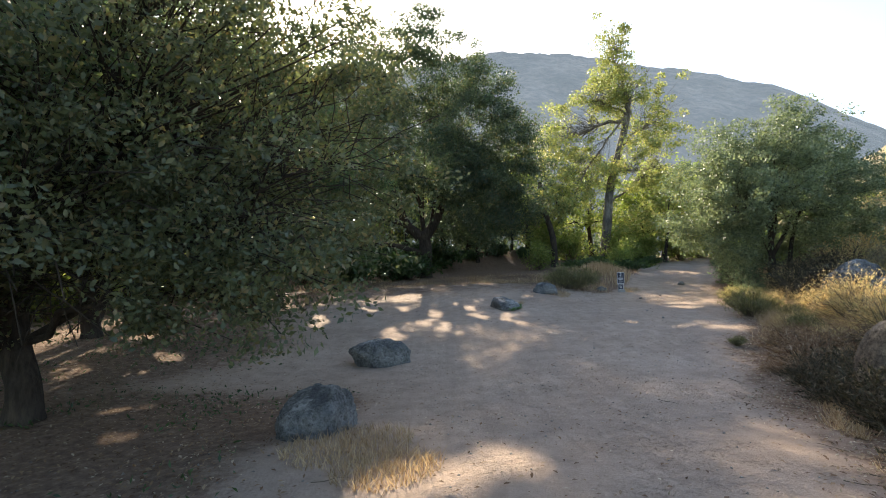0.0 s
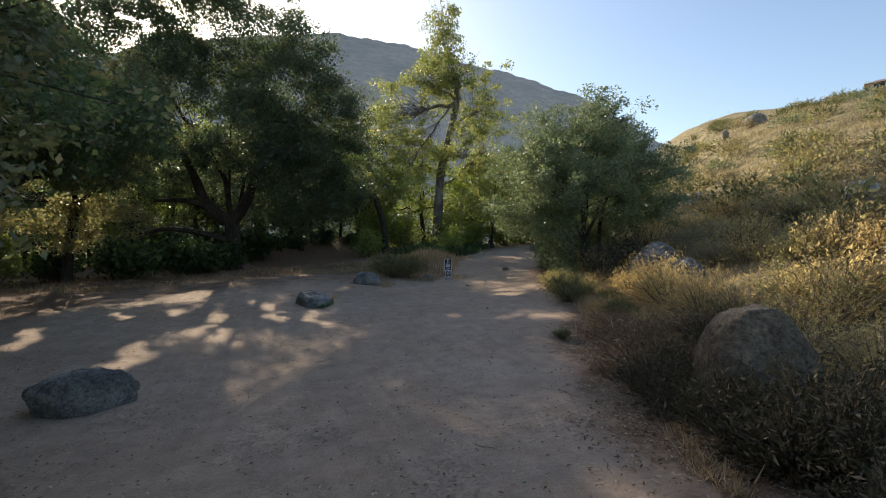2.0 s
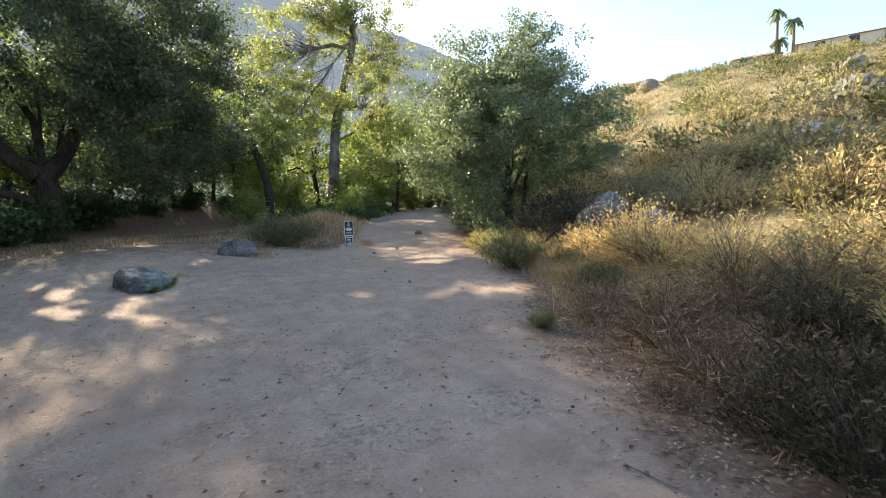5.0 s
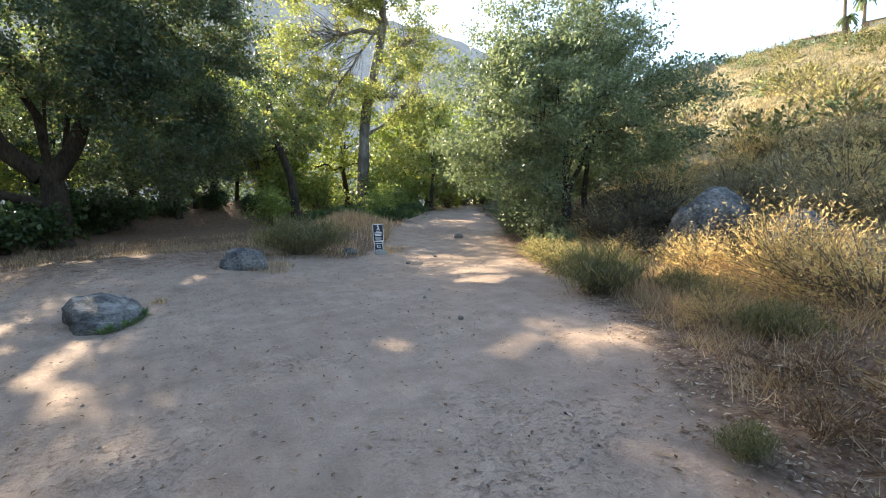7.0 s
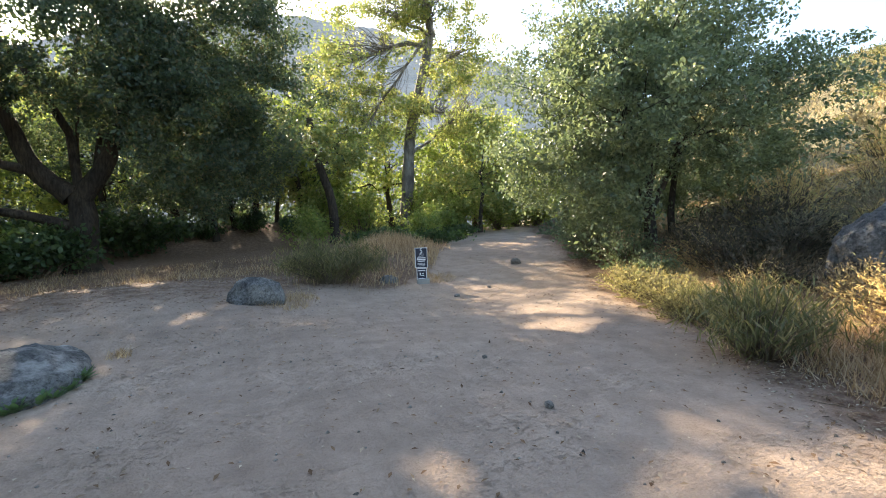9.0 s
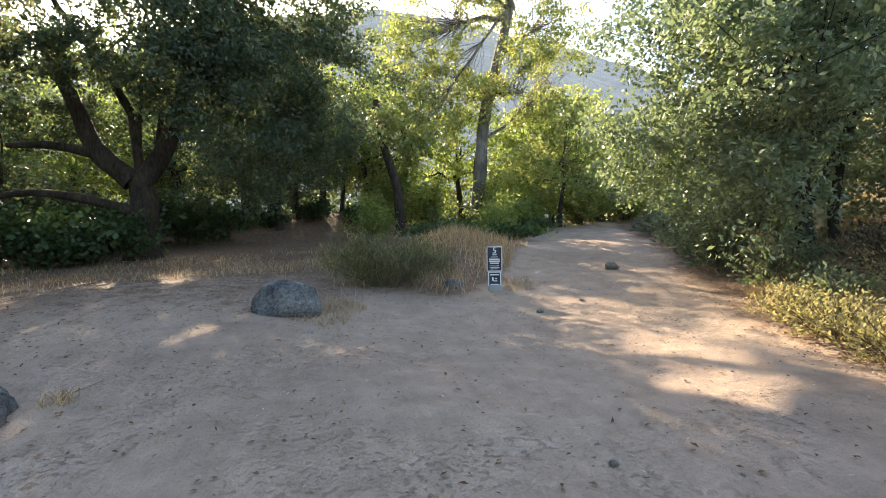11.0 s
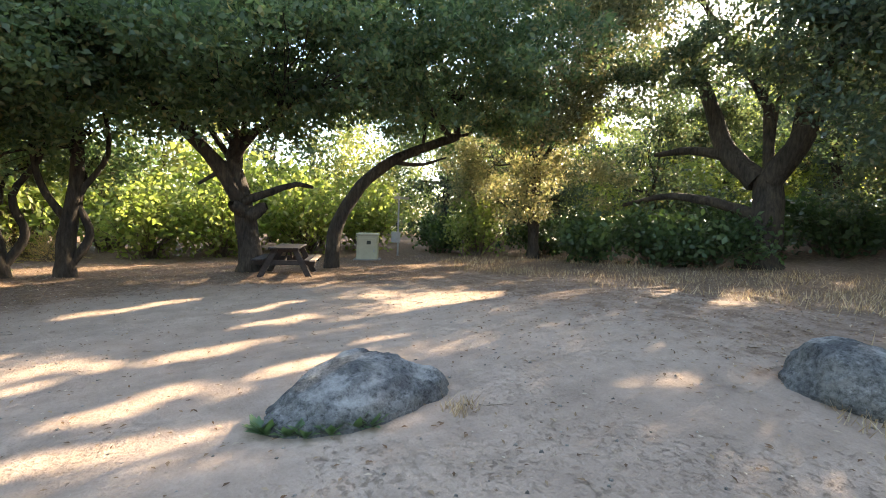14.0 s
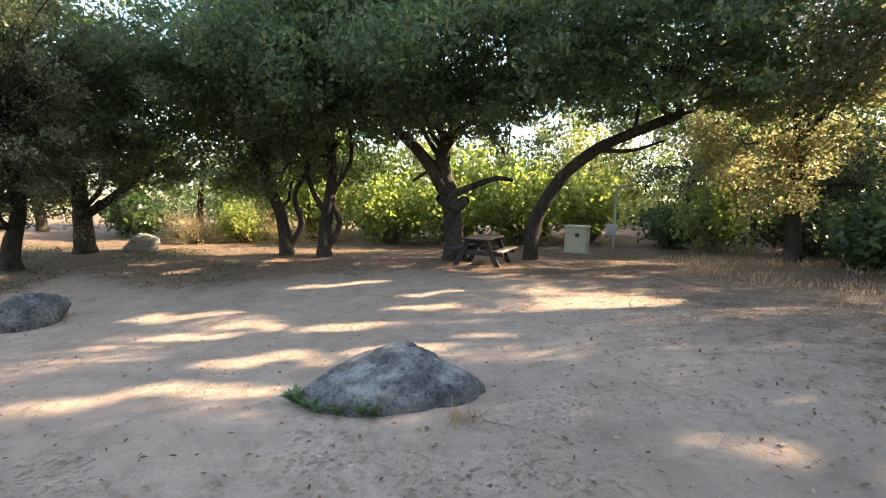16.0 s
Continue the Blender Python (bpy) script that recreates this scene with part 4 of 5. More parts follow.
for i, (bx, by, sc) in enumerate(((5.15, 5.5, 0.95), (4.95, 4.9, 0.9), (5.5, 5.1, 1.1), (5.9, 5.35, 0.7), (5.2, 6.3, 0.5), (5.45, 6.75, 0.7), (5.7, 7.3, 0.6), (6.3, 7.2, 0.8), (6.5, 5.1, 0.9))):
    copy_thing(shade_tinted_bush, pose(bx, by, gz(bx, by), 0, 0, i * 47) @ Matrix.Scale(sc, 4))

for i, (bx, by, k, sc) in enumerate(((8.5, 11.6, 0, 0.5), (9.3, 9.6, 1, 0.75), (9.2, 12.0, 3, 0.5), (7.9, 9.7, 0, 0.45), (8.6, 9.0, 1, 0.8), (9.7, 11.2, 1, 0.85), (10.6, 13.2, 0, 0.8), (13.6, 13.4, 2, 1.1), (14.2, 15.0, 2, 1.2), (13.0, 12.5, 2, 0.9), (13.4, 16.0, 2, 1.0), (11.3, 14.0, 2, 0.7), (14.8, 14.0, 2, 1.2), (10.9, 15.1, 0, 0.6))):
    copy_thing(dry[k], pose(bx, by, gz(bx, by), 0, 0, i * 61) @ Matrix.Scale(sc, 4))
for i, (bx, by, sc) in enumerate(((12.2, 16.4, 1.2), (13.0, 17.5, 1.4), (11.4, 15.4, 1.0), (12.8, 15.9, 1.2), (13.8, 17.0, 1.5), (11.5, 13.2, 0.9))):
    copy_thing(shade_tinted_bush, pose(bx, by, gz(bx, by), 0, 0, i * 47) @ Matrix.Scale(sc, 4))

far_kinds = [shrub("hill_shrub", 30, 12, "rounded brush on the hillside", 1.15, 1.15, 0.95, m, 400, 0.14, 0.5, 60 + i, 5, 0.1, group="hillside brush", spread=1.4, dome=0.75, tuft=5) for i, m in enumerate((OLIVE_LEAF, HILL_LEAF, SAGE_LEAF, GREY_LEAF))]
rng = np.random.default_rng(61)
for i in range(400):
    r, a = 15 + 75 * rng.uniform(0, 1) ** 1.15, radians(rng.uniform(-100, -36))
    px, py = -math.sin(a) * r, math.cos(a) * r + 6
    s = float(right_of_trail(np.float64(px), np.float64(py)))
    if s < 8:
        continue
    copy_thing(far_kinds[rng.choice(4, p=[0.24, 0.46, 0.18, 0.12])], pose(px, py, gz(px, py) - 0.05, 0, 0, rng.uniform(0, 360)) @ Matrix.Scale(rng.uniform(0.7, 1.6), 4))

# green bush and undergrowth
shrub("mound_bush", 6.0, 22.1, "tall grey-green weeds and grasses in a clump", 1.5, 0.8, 1.05, GREEN_GRASS, 6500, 0.2, 0.07, 70, 90, 1.1)
rush = shrub("trailside_bush", 8.95, 13.75, "rank green-brown grass clump beside the trail", 0.95, 0.75, 0.72, GREEN_GRASS, 2800, 0.17, 0.09, 71, 80, 1.2, group="grass clumps beside the trail")
for i, (bx, by, sc) in enumerate(((9.9, 15.3, 0.55), (8.35, 10.9, 0.5), (6.2, 10.0, 0.26), (9.4, 12.7, 0.5))):
    copy_thing(rush, pose(bx, by, gz(bx, by), 0, 0, i * 95) @ Matrix.Scale(sc, 4))
gold = shrub("trailside_bush", 10.15, 15.9, "yellow-green leafy grass clump in the sun", 0.75, 0.65, 0.5, OLIVE_LEAF, 2600, 0.06, 0.36, 77, 60, 0.6, dome=0.4, group="grass clumps beside the trail")
for i, (bx, by, sc) in enumerate(((10.5, 16.8, 1.0), (9.6, 15.2, 0.7), (10.9, 17.6, 0.9), (9.9, 14.4, 0.7))):
    copy_thing(gold, pose(bx, by, gz(bx, by), 0, 0, i * 95) @ Matrix.Scale(sc, 4))
side_bush = shrub("trailside_bush", 12.2, 18.9, "leafy grey-green bush where the trail bends", 0.9, 0.85, 0.9, GREY_LEAF, 2300, 0.09, 0.5, 76, 36, 0.2, spread=1.3, dome=0.6, group="bushes where the trail bends")
for i, (bx, by, sc) in enumerate(((12.9, 20.9, 1.0), (13.9, 22.4, 1.0), (15.0, 23.9, 1.2), (16.0, 25.5, 1.3), (17.2, 27.6, 1.5), (11.4, 17.4, 0.7))):
    copy_thing(side_bush, pose(bx, by, gz(bx, by), 0, 0, i * 70) @ Matrix.Scale(sc, 4))
dead = shrub("dead_shrub", 6.75, 8.75, "brown dead twiggy shrub with pale broken stems", 0.8, 0.75, 0.5, LITTER, 1400, 0.15, 0.06, 79, 34, 0.1, spread=1.6, dome=0.35, stem_mat=DRY_STEM, group="dead shrubs beside the trail")
for i, (bx, by, sc) in enumerate(((6.2, 8.0, 0.8), (7.3, 9.2, 0.9), (6.9, 9.9, 0.6), (5.9, 7.3, 0.7), (7.6, 10.3, 0.7), (5.6, 8.0, 0.4), (7.9, 8.6, 0.9), (6.6, 7.6, 0.9))):
    copy_thing(dead, pose(bx, by, gz(bx, by), 0, 0, i * 83) @ Matrix.Scale(sc, 4))
under = [shrub("undergrowth", -3.4, 28.6, "dark green leafy undergrowth below the oak", 2.2, 1.3, 1.7, IVY_LEAF, 3000, 0.21, 0.6, 73, 40, 0.1, spread=1.3, group="undergrowth along the creek"),
         shrub("undergrowth", 10.2, 31.2, "low green ground vines at the trail bend", 2.6, 1.4, 0.7, IVY_LEAF, 2400, 0.2, 0.6, 74, 40, 0.1, spread=1.3, group="undergrowth along the creek"),
         shrub("undergrowth", -12.8, 17.0, "sunlit yellow-green leafy bush", 1.9, 1.7, 2.3, BRIGHT_LEAF, 2800, 0.19, 0.6, 75, 40, 0.1, spread=1.4, group="undergrowth along the creek")]
UNDER = [(2.0, 36.4, 0, 0.5), (4.2, 36.9, 0, 0.6), (6.2, 36.5, 0, 0.5), (0.2, 36.8, 0, 0.6), (21.4, 36.4, 2, 0.9), (23.4, 39.2, 2, 1.2), (20.3, 37.2, 2, 0.8), (-2.2, 29.2, 0, 0.9), (-5.6, 27.9, 0, 1.0), (-8.6, 28.6, 0, 0.9), (-5.5, 34.5, 0, 1.2), (-1.0, 35.0, 0, 1.2), (-3.2, 33.5, 0, 1.0), (6.6, 33.0, 2, 0.7), (10.2, 37.5, 2, 1.0), (12.5, 33.2, 1, 1.0), (14.6, 37.8, 2, 1.1), (8.3, 37.2, 2, 1.1),
         (-13.2, 20.2, 2, 1.2), (-12.9, 14.8, 2, 1.0), (-14.5, 11.5, 2, 1.3), (-14.2, 23.2, 2, 1.2), (-12.0, 25.8, 0, 0.9), (-9.8, 26.3, 2, 0.9), (-16.5, 7.5, 2, 1.0), (-14.0, 4.0, 0, 1.1), (-12.5, 9.0, 2, 0.6), (-16, 17.5, 2, 1.6),
         (-17, 13.5, 2, 1.6), (-16.8, 20.7, 2, 1.5), (11.2, 29.6, 1, 0.8), (11.6, 31.0, 2, 0.55), (12.6, 32.4, 2, 0.7), (14.2, 34.4, 2, 0.8), (15.6, 36.6, 2, 0.9), (13.2, 36.0, 2, 0.9), (14.0, 32.9, 1, 0.8), (17.5, 34.8, 2, 0.9), (21.6, 40.4, 2, 1.0), (24.0, 45.5, 2, 1.0), (17.6, 26.2, 2, 0.8), (16.2, 23.0, 2, 0.7), (19.0, 28.6, 2, 0.8), (21.8, 33.6, 2, 0.9), (26, 38.8, 2, 1.0)]
for i, (bx, by, k, sc) in enumerate(UNDER):
    copy_thing(under[k], pose(bx, by, gz(bx, by), 0, 0, (i * 131) % 360) @ Matrix.Scale(sc, 4))

rng = np.random.default_rng(78)
n = 36000
ta = np.radians(rng.uniform(-36, 120, n))
lump = 1 + 0.3 * np.sin(ta * 23) + 0.25 * np.sin(ta * 57 + 1) + 0.2 * np.sin(ta * 131)
tr = 33 + 10 * rng.uniform(0, 1, n)
tx, ty = 1 - np.sin(ta) * tr, 14 + np.cos(ta) * tr
keep = (right_of_trail(tx, ty) < -4.8) | (right_of_trail(tx, ty) > 1.5) | (tr > 37)
tz = ground_z(tx, ty) + 4.2 * lump * rng.uniform(0, 1, n) ** 1.2
tagged(new("distant_thicket", mesh_np("distant_thicket", *leaf_quads(rng, np.stack([tx, ty, tz], 1)[keep], 0.38, 0.6), OAK_LEAF)), "dense dark green thicket closing the view behind the trees", "thicket", kind="stuff")

# ---- grass and litter ----
rng = np.random.default_rng(80)


def scatter(n, x0, x1, y0, y1, density):
    """Points on the ground, kept by a density from 0 to 1."""
    x, y = rng.uniform(x0, x1, n), rng.uniform(y0, y1, n)
    keep = rng.uniform(0, 1, n) < density(x, y)
    x, y = x[keep], y[keep]
    return np.stack([x, y, ground_z(x, y)], 1)


def patchy(x, y):
    return np.clip(0.5 + 0.8 * wave_noise(x, y, 9, 1.6, 3), 0, 1)


slope = scatter(220000, 1, 19, -3, 30, lambda x, y: smooth01(right_of_trail(x, y), 0.35, 1.6) * (1 - smooth01(right_of_trail(x, y), 7, 11)) * patchy(x, y) * (0.25 + 0.75 * np.maximum(smooth01(y, 6, 9), smooth01(right_of_trail(x, y), 2.2, 3.2))))
v1 = blade_tris(rng, slope, 0.17, 0.006, 0.9)
mound = scatter(45000, 3, 12.5, 20.5, 31, lambda x, y: np.exp(-(((x - 8.3) / 2.4) ** 2 + ((y - 25.8) / 3.0) ** 2)) * (right_of_trail(x, y) < -4.0) * patchy(x, y))
v2 = blade_tris(rng, mound, 0.28, 0.007, 0.5)
back = scatter(60000, -9, 9, 22.5, 30, lambda x, y: 0.25 * smooth01(clearing_cover(x, y), 0.4, 1) * patchy(x, y) * (right_of_trail(x, y) < -5))
v3 = blade_tris(rng, back, 0.16, 0.006, 0.6)
tufts = []
for tx, ty, tr, tn in ((-1.0, 5.0, 0.7, 1300), (4.7, 19.6, 0.5, 420), (5.0, 20.3, 0.45, 380), (2.75, 17.0, 0.15, 80), (8.6, 21.9, 0.5, 500), (-0.5, 4.2, 0.5, 900)):
    a, r = rng.uniform(0, 6.283, tn), tr * rng.uniform(0, 1, tn) ** 0.6
    q = np.stack([tx + r * np.cos(a), ty + r * np.sin(a)], 1)
    tufts.append(np.column_stack([q, ground_z(q[:, 0], q[:, 1])]))
for _ in range(230):
    ty = rng.uniform(-1, 22)
    ts = 0.45 + 3.0 * rng.uniform(0, 1) ** 1.5
    tx = ts / 0.88 + 1.0 + 0.535 * ty
    a, r = rng.uniform(0, 6.283, 55), rng.uniform(0.06, 0.2) * rng.uniform(0, 1, 55) ** 0.6
    q = np.stack([tx + r * np.cos(a), ty + r * np.sin(a)], 1)
    tufts.append(np.column_stack([q, ground_z(q[:, 0], q[:, 1])]))
v4 = blade_tris(rng, np.concatenate(tufts), 0.11, 0.005, 0.8)
edge = scatter(60000, 5.5, 13, 10.2, 19, lambda x, y: smooth01(right_of_trail(x, y), 0.3, 0.9) * (1 - smooth01(right_of_trail(x, y), 2.2, 3.8)) * (0.25 + 0.75 * patchy(x, y)))
v5 = blade_tris(rng, edge, 0.27, 0.005, 0.7)
tagged(new("dry_grass", mesh_np("dry_grass", *join([v1, v2, v3, v4, v5]), STRAW)), "straw-coloured dry grass along the trail and slope", "grass", kind="stuff")
hr, ha = 13 + 62 * rng.uniform(0, 1, 90000) ** 1.3, np.radians(rng.uniform(-100, -38, 90000))
hx, hy = -np.sin(ha) * hr, np.cos(ha) * hr + 6
keep = (right_of_trail(hx, hy) > 6) & (rng.uniform(0, 1, len(hx)) < 0.15 + 0.85 * np.clip(0.5 + 1.4 * wave_noise(hx, hy, 13, 0.9, 3), 0, 1))
hill_pts = np.stack([hx, hy, ground_z(hx, hy)], 1)[keep]
half = len(hill_pts) // 2
tagged(new("hill_grass", mesh_np("hill_grass", *blade_tris(rng, hill_pts[:half], 0.3, 0.022, 0.9), HILL_STRAW)), "dry golden grass covering the hillside", "grass", kind="stuff")
tagged(new("hill_scrub", mesh_np("hill_scrub", *blade_tris(rng, hill_pts[half:], 0.3, 0.026, 0.9), SAGE_LEAF)), "low grey-brown scrub covering the hillside", "scrub", kind="stuff")
verge = scatter(70000, 1, 12, -1, 16, lambda x, y: smooth01(right_of_trail(x, y), -0.25, 0.35) * (1 - smooth01(right_of_trail(x, y), 0.9, 2.2)))
flecks = scatter(15000, -9, 12, 1, 27, lambda x, y: 0.2 + 0.8 * patchy(x, y) ** 2)
stalks = scatter(9000, 1, 11, -1, 12, lambda x, y: smooth01(right_of_trail(x, y), 0.3, 0.9) * (1 - smooth01(right_of_trail(x, y), 1.6, 2.6)) * patchy(x, y))
tagged(new("bleached_litter", mesh_np("bleached_litter", *join([leaf_quads(rng, verge + np.array([0, 0, 0.016]), 0.034, 0.42, 0.0, 0.6), leaf_quads(rng, flecks + np.array([0, 0, 0.012]), 0.03, 0.45, 0.0, 0.8)]), BLEACHED)), "bleached curled dead leaves along the trail edge", "leaf litter", kind="stuff")
tagged(new("dead_stalks", mesh_np("dead_stalks", *blade_tris(rng, stalks, 0.14, 0.006, 1.7), BLEACHED)), "pale bent dead stalks along the trail edge", "dry stalks", kind="stuff")
left_weeds = scatter(26000, -10, -1.2, 1.5, 12, lambda x, y: patchy(x, y) ** 2 * 0.35 * smooth01(clearing_cover(x, y), 0.2, 0.9))
tagged(new("green_weeds", mesh_np("green_weeds", *leaf_quads(rng, left_weeds + np.array([0, 0, 0.05]), 0.07, 0.4, 0.5), IVY_LEAF)), "small green weeds on shaded ground", "weeds", kind="stuff")
lit = scatter(160000, -11, 15, -2, 30, lambda x, y: np.where(right_of_trail(x, y) > -0.7, 1.0 * (1 - smooth01(right_of_trail(x, y), 1.8, 4)) * smooth01(right_of_trail(x, y), -0.7, 0.4), 0.8 * clearing_cover(x, y) + 0.1))
lv, lf = leaf_quads(rng, lit + np.array([0, 0, 0.012]), 0.05, 0.45, 0.0, 0.85)
tagged(new("leaf_litter", mesh_np("leaf_litter", lv, lf, LITTER)), "curled dry brown leaves scattered on the dirt", "leaf litter", kind="stuff")


def pebble_mesh(n):
    p = scatter(n, -6, 12, 0, 26, lambda x, y: 0.5 + 0 * x)
    s = rng.uniform(0.006, 0.02, len(p))[:, None, None]
    base = np.array([(1, 0, 0), (0, 1, 0), (-1, 0, 0), (0, -1, 0), (0.1, 0.1, 0.8), (0, 0, -0.5)])
    v = p[:, None] + base[None] * s * rng.uniform(0.6, 1.4, (len(p), 6, 3))
    f = np.array([(0, 1, 4), (1, 2, 4), (2, 3, 4), (3, 0, 4), (1, 0, 5), (2, 1, 5), (3, 2, 5), (0, 3, 5)])
    return v.reshape(-1, 3), (f[None] + 6 * np.arange(len(p))[:, None, None]).reshape(-1, 3)


tagged(new("gravel", mesh_np("gravel", *pebble_mesh(6000), HILL_GRANITE)), "small loose pebbles on the packed dirt", "gravel", kind="stuff")

twigs_lying = []
for _ in range(120):
    if rng.uniform() < 0.75:
        ty = rng.uniform(1, 18)
        tx = (0.2 + 2.2 * rng.uniform() ** 1.6) / 0.88 + 1.0 + 0.535 * ty
    else:
        tx, ty = rng.uniform(-6, 6), rng.uniform(3, 24)
    a, ln = rng.uniform(0, 6.283), rng.uniform(0.05, 0.2)
    q = [(tx + math.cos(a) * ln * u, ty + math.sin(a) * ln * u + 0.02 * math.sin(u * 5)) for u in (-1, -0.3, 0.4, 1)]
    twigs_lying.append(tube([(u, v, gz(u, v) + 0.012) for u, v in q], [0.004, 0.004, 0.003, 0.002], 4))
tagged(new("fallen_twigs", mesh_np("fallen_twigs", *join(twigs_lying), DRY_STEM)), "thin dry fallen twigs lying on the dirt", "twigs", kind="stuff")

# ---- rocks ----


def rock(name, x, y, label, rx, ry, h, seed, mat, turn=0.0, sink=0.3, cuts=7, detail=5, flat_top=1.0, rough=1.0, fall=0.0):
    rng = np.random.default_rng(seed)
    bm = bmesh.new()
    bmesh.ops.create_icosphere(bm, subdivisions=detail, radius=1)
    planes = [(Vector(d).normalized(), rng.uniform(0.68, 0.92)) for d in units(rng, cuts)]
    planes.append((Vector((0.1, -0.1, 1)).normalized(), flat_top))
    for v in bm.verts:
        for nrm, d in planes:
            over = v.co.dot(nrm) - d
            if over > 0:
                v.co -= nrm * over * 0.95
        p = v.co.copy()
        v.co += p.normalized() * rough * (0.1 * noise.noise(p * 1.6 + Vector((seed, 0, 0))) + 0.07 * noise.noise(p * 4 + Vector((seed, 3, 0))) + 0.05 * noise.noise(p * 8) + 0.03 * noise.noise(p * 19))
        up = v.co.z * h + h * (0.5 - sink)
        v.co = Vector((v.co.x * rx, v.co.y * ry, up * (1 - fall * max(0, -v.co.y) ** 1.5) if up > 0 else up))
    for f in bm.faces:
        f.smooth = True
    me = bpy.data.meshes.new(name)
    bm.to_mesh(me)
    bm.free()
    me.materials.append(mat)
    ob = new(name, me)
    ob.matrix_world = pose(x, y, gz(x, y), 0, 0, turn)
    return tagged(ob, label, "rock")


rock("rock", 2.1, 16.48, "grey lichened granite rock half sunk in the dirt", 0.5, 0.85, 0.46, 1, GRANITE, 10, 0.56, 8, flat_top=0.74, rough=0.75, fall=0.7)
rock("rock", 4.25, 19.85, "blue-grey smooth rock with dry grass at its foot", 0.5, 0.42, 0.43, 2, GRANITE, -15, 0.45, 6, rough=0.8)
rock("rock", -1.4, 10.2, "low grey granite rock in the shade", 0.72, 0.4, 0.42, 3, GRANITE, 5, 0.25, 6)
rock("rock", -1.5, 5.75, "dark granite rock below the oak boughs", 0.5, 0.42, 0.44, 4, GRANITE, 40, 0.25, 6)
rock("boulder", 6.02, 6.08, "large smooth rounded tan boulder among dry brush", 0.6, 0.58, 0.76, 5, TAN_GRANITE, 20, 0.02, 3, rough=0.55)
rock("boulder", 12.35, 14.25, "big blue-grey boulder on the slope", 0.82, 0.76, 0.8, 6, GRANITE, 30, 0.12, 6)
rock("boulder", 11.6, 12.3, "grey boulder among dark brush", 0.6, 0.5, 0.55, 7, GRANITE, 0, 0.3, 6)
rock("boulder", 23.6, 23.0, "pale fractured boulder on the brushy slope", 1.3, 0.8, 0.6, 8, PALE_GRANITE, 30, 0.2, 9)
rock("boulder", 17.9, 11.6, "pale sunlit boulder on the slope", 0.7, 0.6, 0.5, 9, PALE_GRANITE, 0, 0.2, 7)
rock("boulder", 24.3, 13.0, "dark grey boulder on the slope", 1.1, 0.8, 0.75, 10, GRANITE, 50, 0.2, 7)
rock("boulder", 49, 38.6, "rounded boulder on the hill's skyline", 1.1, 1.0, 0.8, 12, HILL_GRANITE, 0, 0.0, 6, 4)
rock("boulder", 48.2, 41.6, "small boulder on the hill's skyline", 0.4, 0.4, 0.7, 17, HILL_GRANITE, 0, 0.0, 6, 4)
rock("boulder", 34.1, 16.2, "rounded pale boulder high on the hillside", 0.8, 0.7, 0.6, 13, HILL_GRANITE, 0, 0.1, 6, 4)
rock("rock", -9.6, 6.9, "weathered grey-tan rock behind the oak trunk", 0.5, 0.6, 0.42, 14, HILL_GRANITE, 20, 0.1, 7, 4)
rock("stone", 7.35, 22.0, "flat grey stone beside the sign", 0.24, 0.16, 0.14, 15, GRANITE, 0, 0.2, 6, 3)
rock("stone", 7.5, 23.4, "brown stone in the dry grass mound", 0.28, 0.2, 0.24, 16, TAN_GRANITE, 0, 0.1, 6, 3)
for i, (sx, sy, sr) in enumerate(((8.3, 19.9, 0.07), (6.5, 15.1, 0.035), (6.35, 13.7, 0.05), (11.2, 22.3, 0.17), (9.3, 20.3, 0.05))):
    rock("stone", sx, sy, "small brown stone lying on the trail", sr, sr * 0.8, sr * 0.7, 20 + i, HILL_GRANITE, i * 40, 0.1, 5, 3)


def rosette(x, y, seed):
    r = np.random.default_rng(seed)
    root = thing("rosette_weed", Matrix.Translation((x, y, gz(x, y))), "small green leafy weed at the rock's foot", "weed", "weeds at the rock")
    for _ in range(22):
        a, l, up = r.uniform(0, 6.283), r.uniform(0.09, 0.2), r.uniform(0.4, 1.7)
        d = np.array([math.cos(a), math.sin(a), up])
        d /= np.linalg.norm(d)
        w = np.array([-math.sin(a), math.cos(a), 0]) * l * 0.17
        v = np.array([(0, 0, -0.01), d * l * 0.5 + w, d * l + np.array([0, 0, -0.02]), d * l * 0.5 - w, d * l * 0.5 - np.array([0, 0, 0.008])])
        child("leaf", mesh_np("leaf", v, np.array([(0, 1, 4), (1, 2, 4), (2, 3, 4), (3, 0, 4)]), WEED_LEAF), root)


for i, (wx, wy) in enumerate(((2.5, 15.86), (2.56, 16.02), (2.58, 16.2), (2.3, 15.64), (2.42, 15.76), (2.24, 15.6), (2.6, 16.3))):
    rosette(wx, wy, 90 + i)

# ---- sign ----
SX, SY = 8.1, 21.6
sign = thing("trail_sign", pose(SX, SY, gz(SX, SY), 0, 0, -16), "short trail sign with two navy speed-limit panels on a post", "sign")
part("post", box(bmesh.new(), 0.1, 0.06, 0.98, Matrix.Translation((0, 0.045, 0.4)), 0.006), POST_WOOD, sign)
part("footing", box(bmesh.new(), 0.32, 0.22, 0.2, Matrix.Translation((0.03, 0.03, 0.02)), 0.03), CONCRETE, sign, "grey concrete footing")


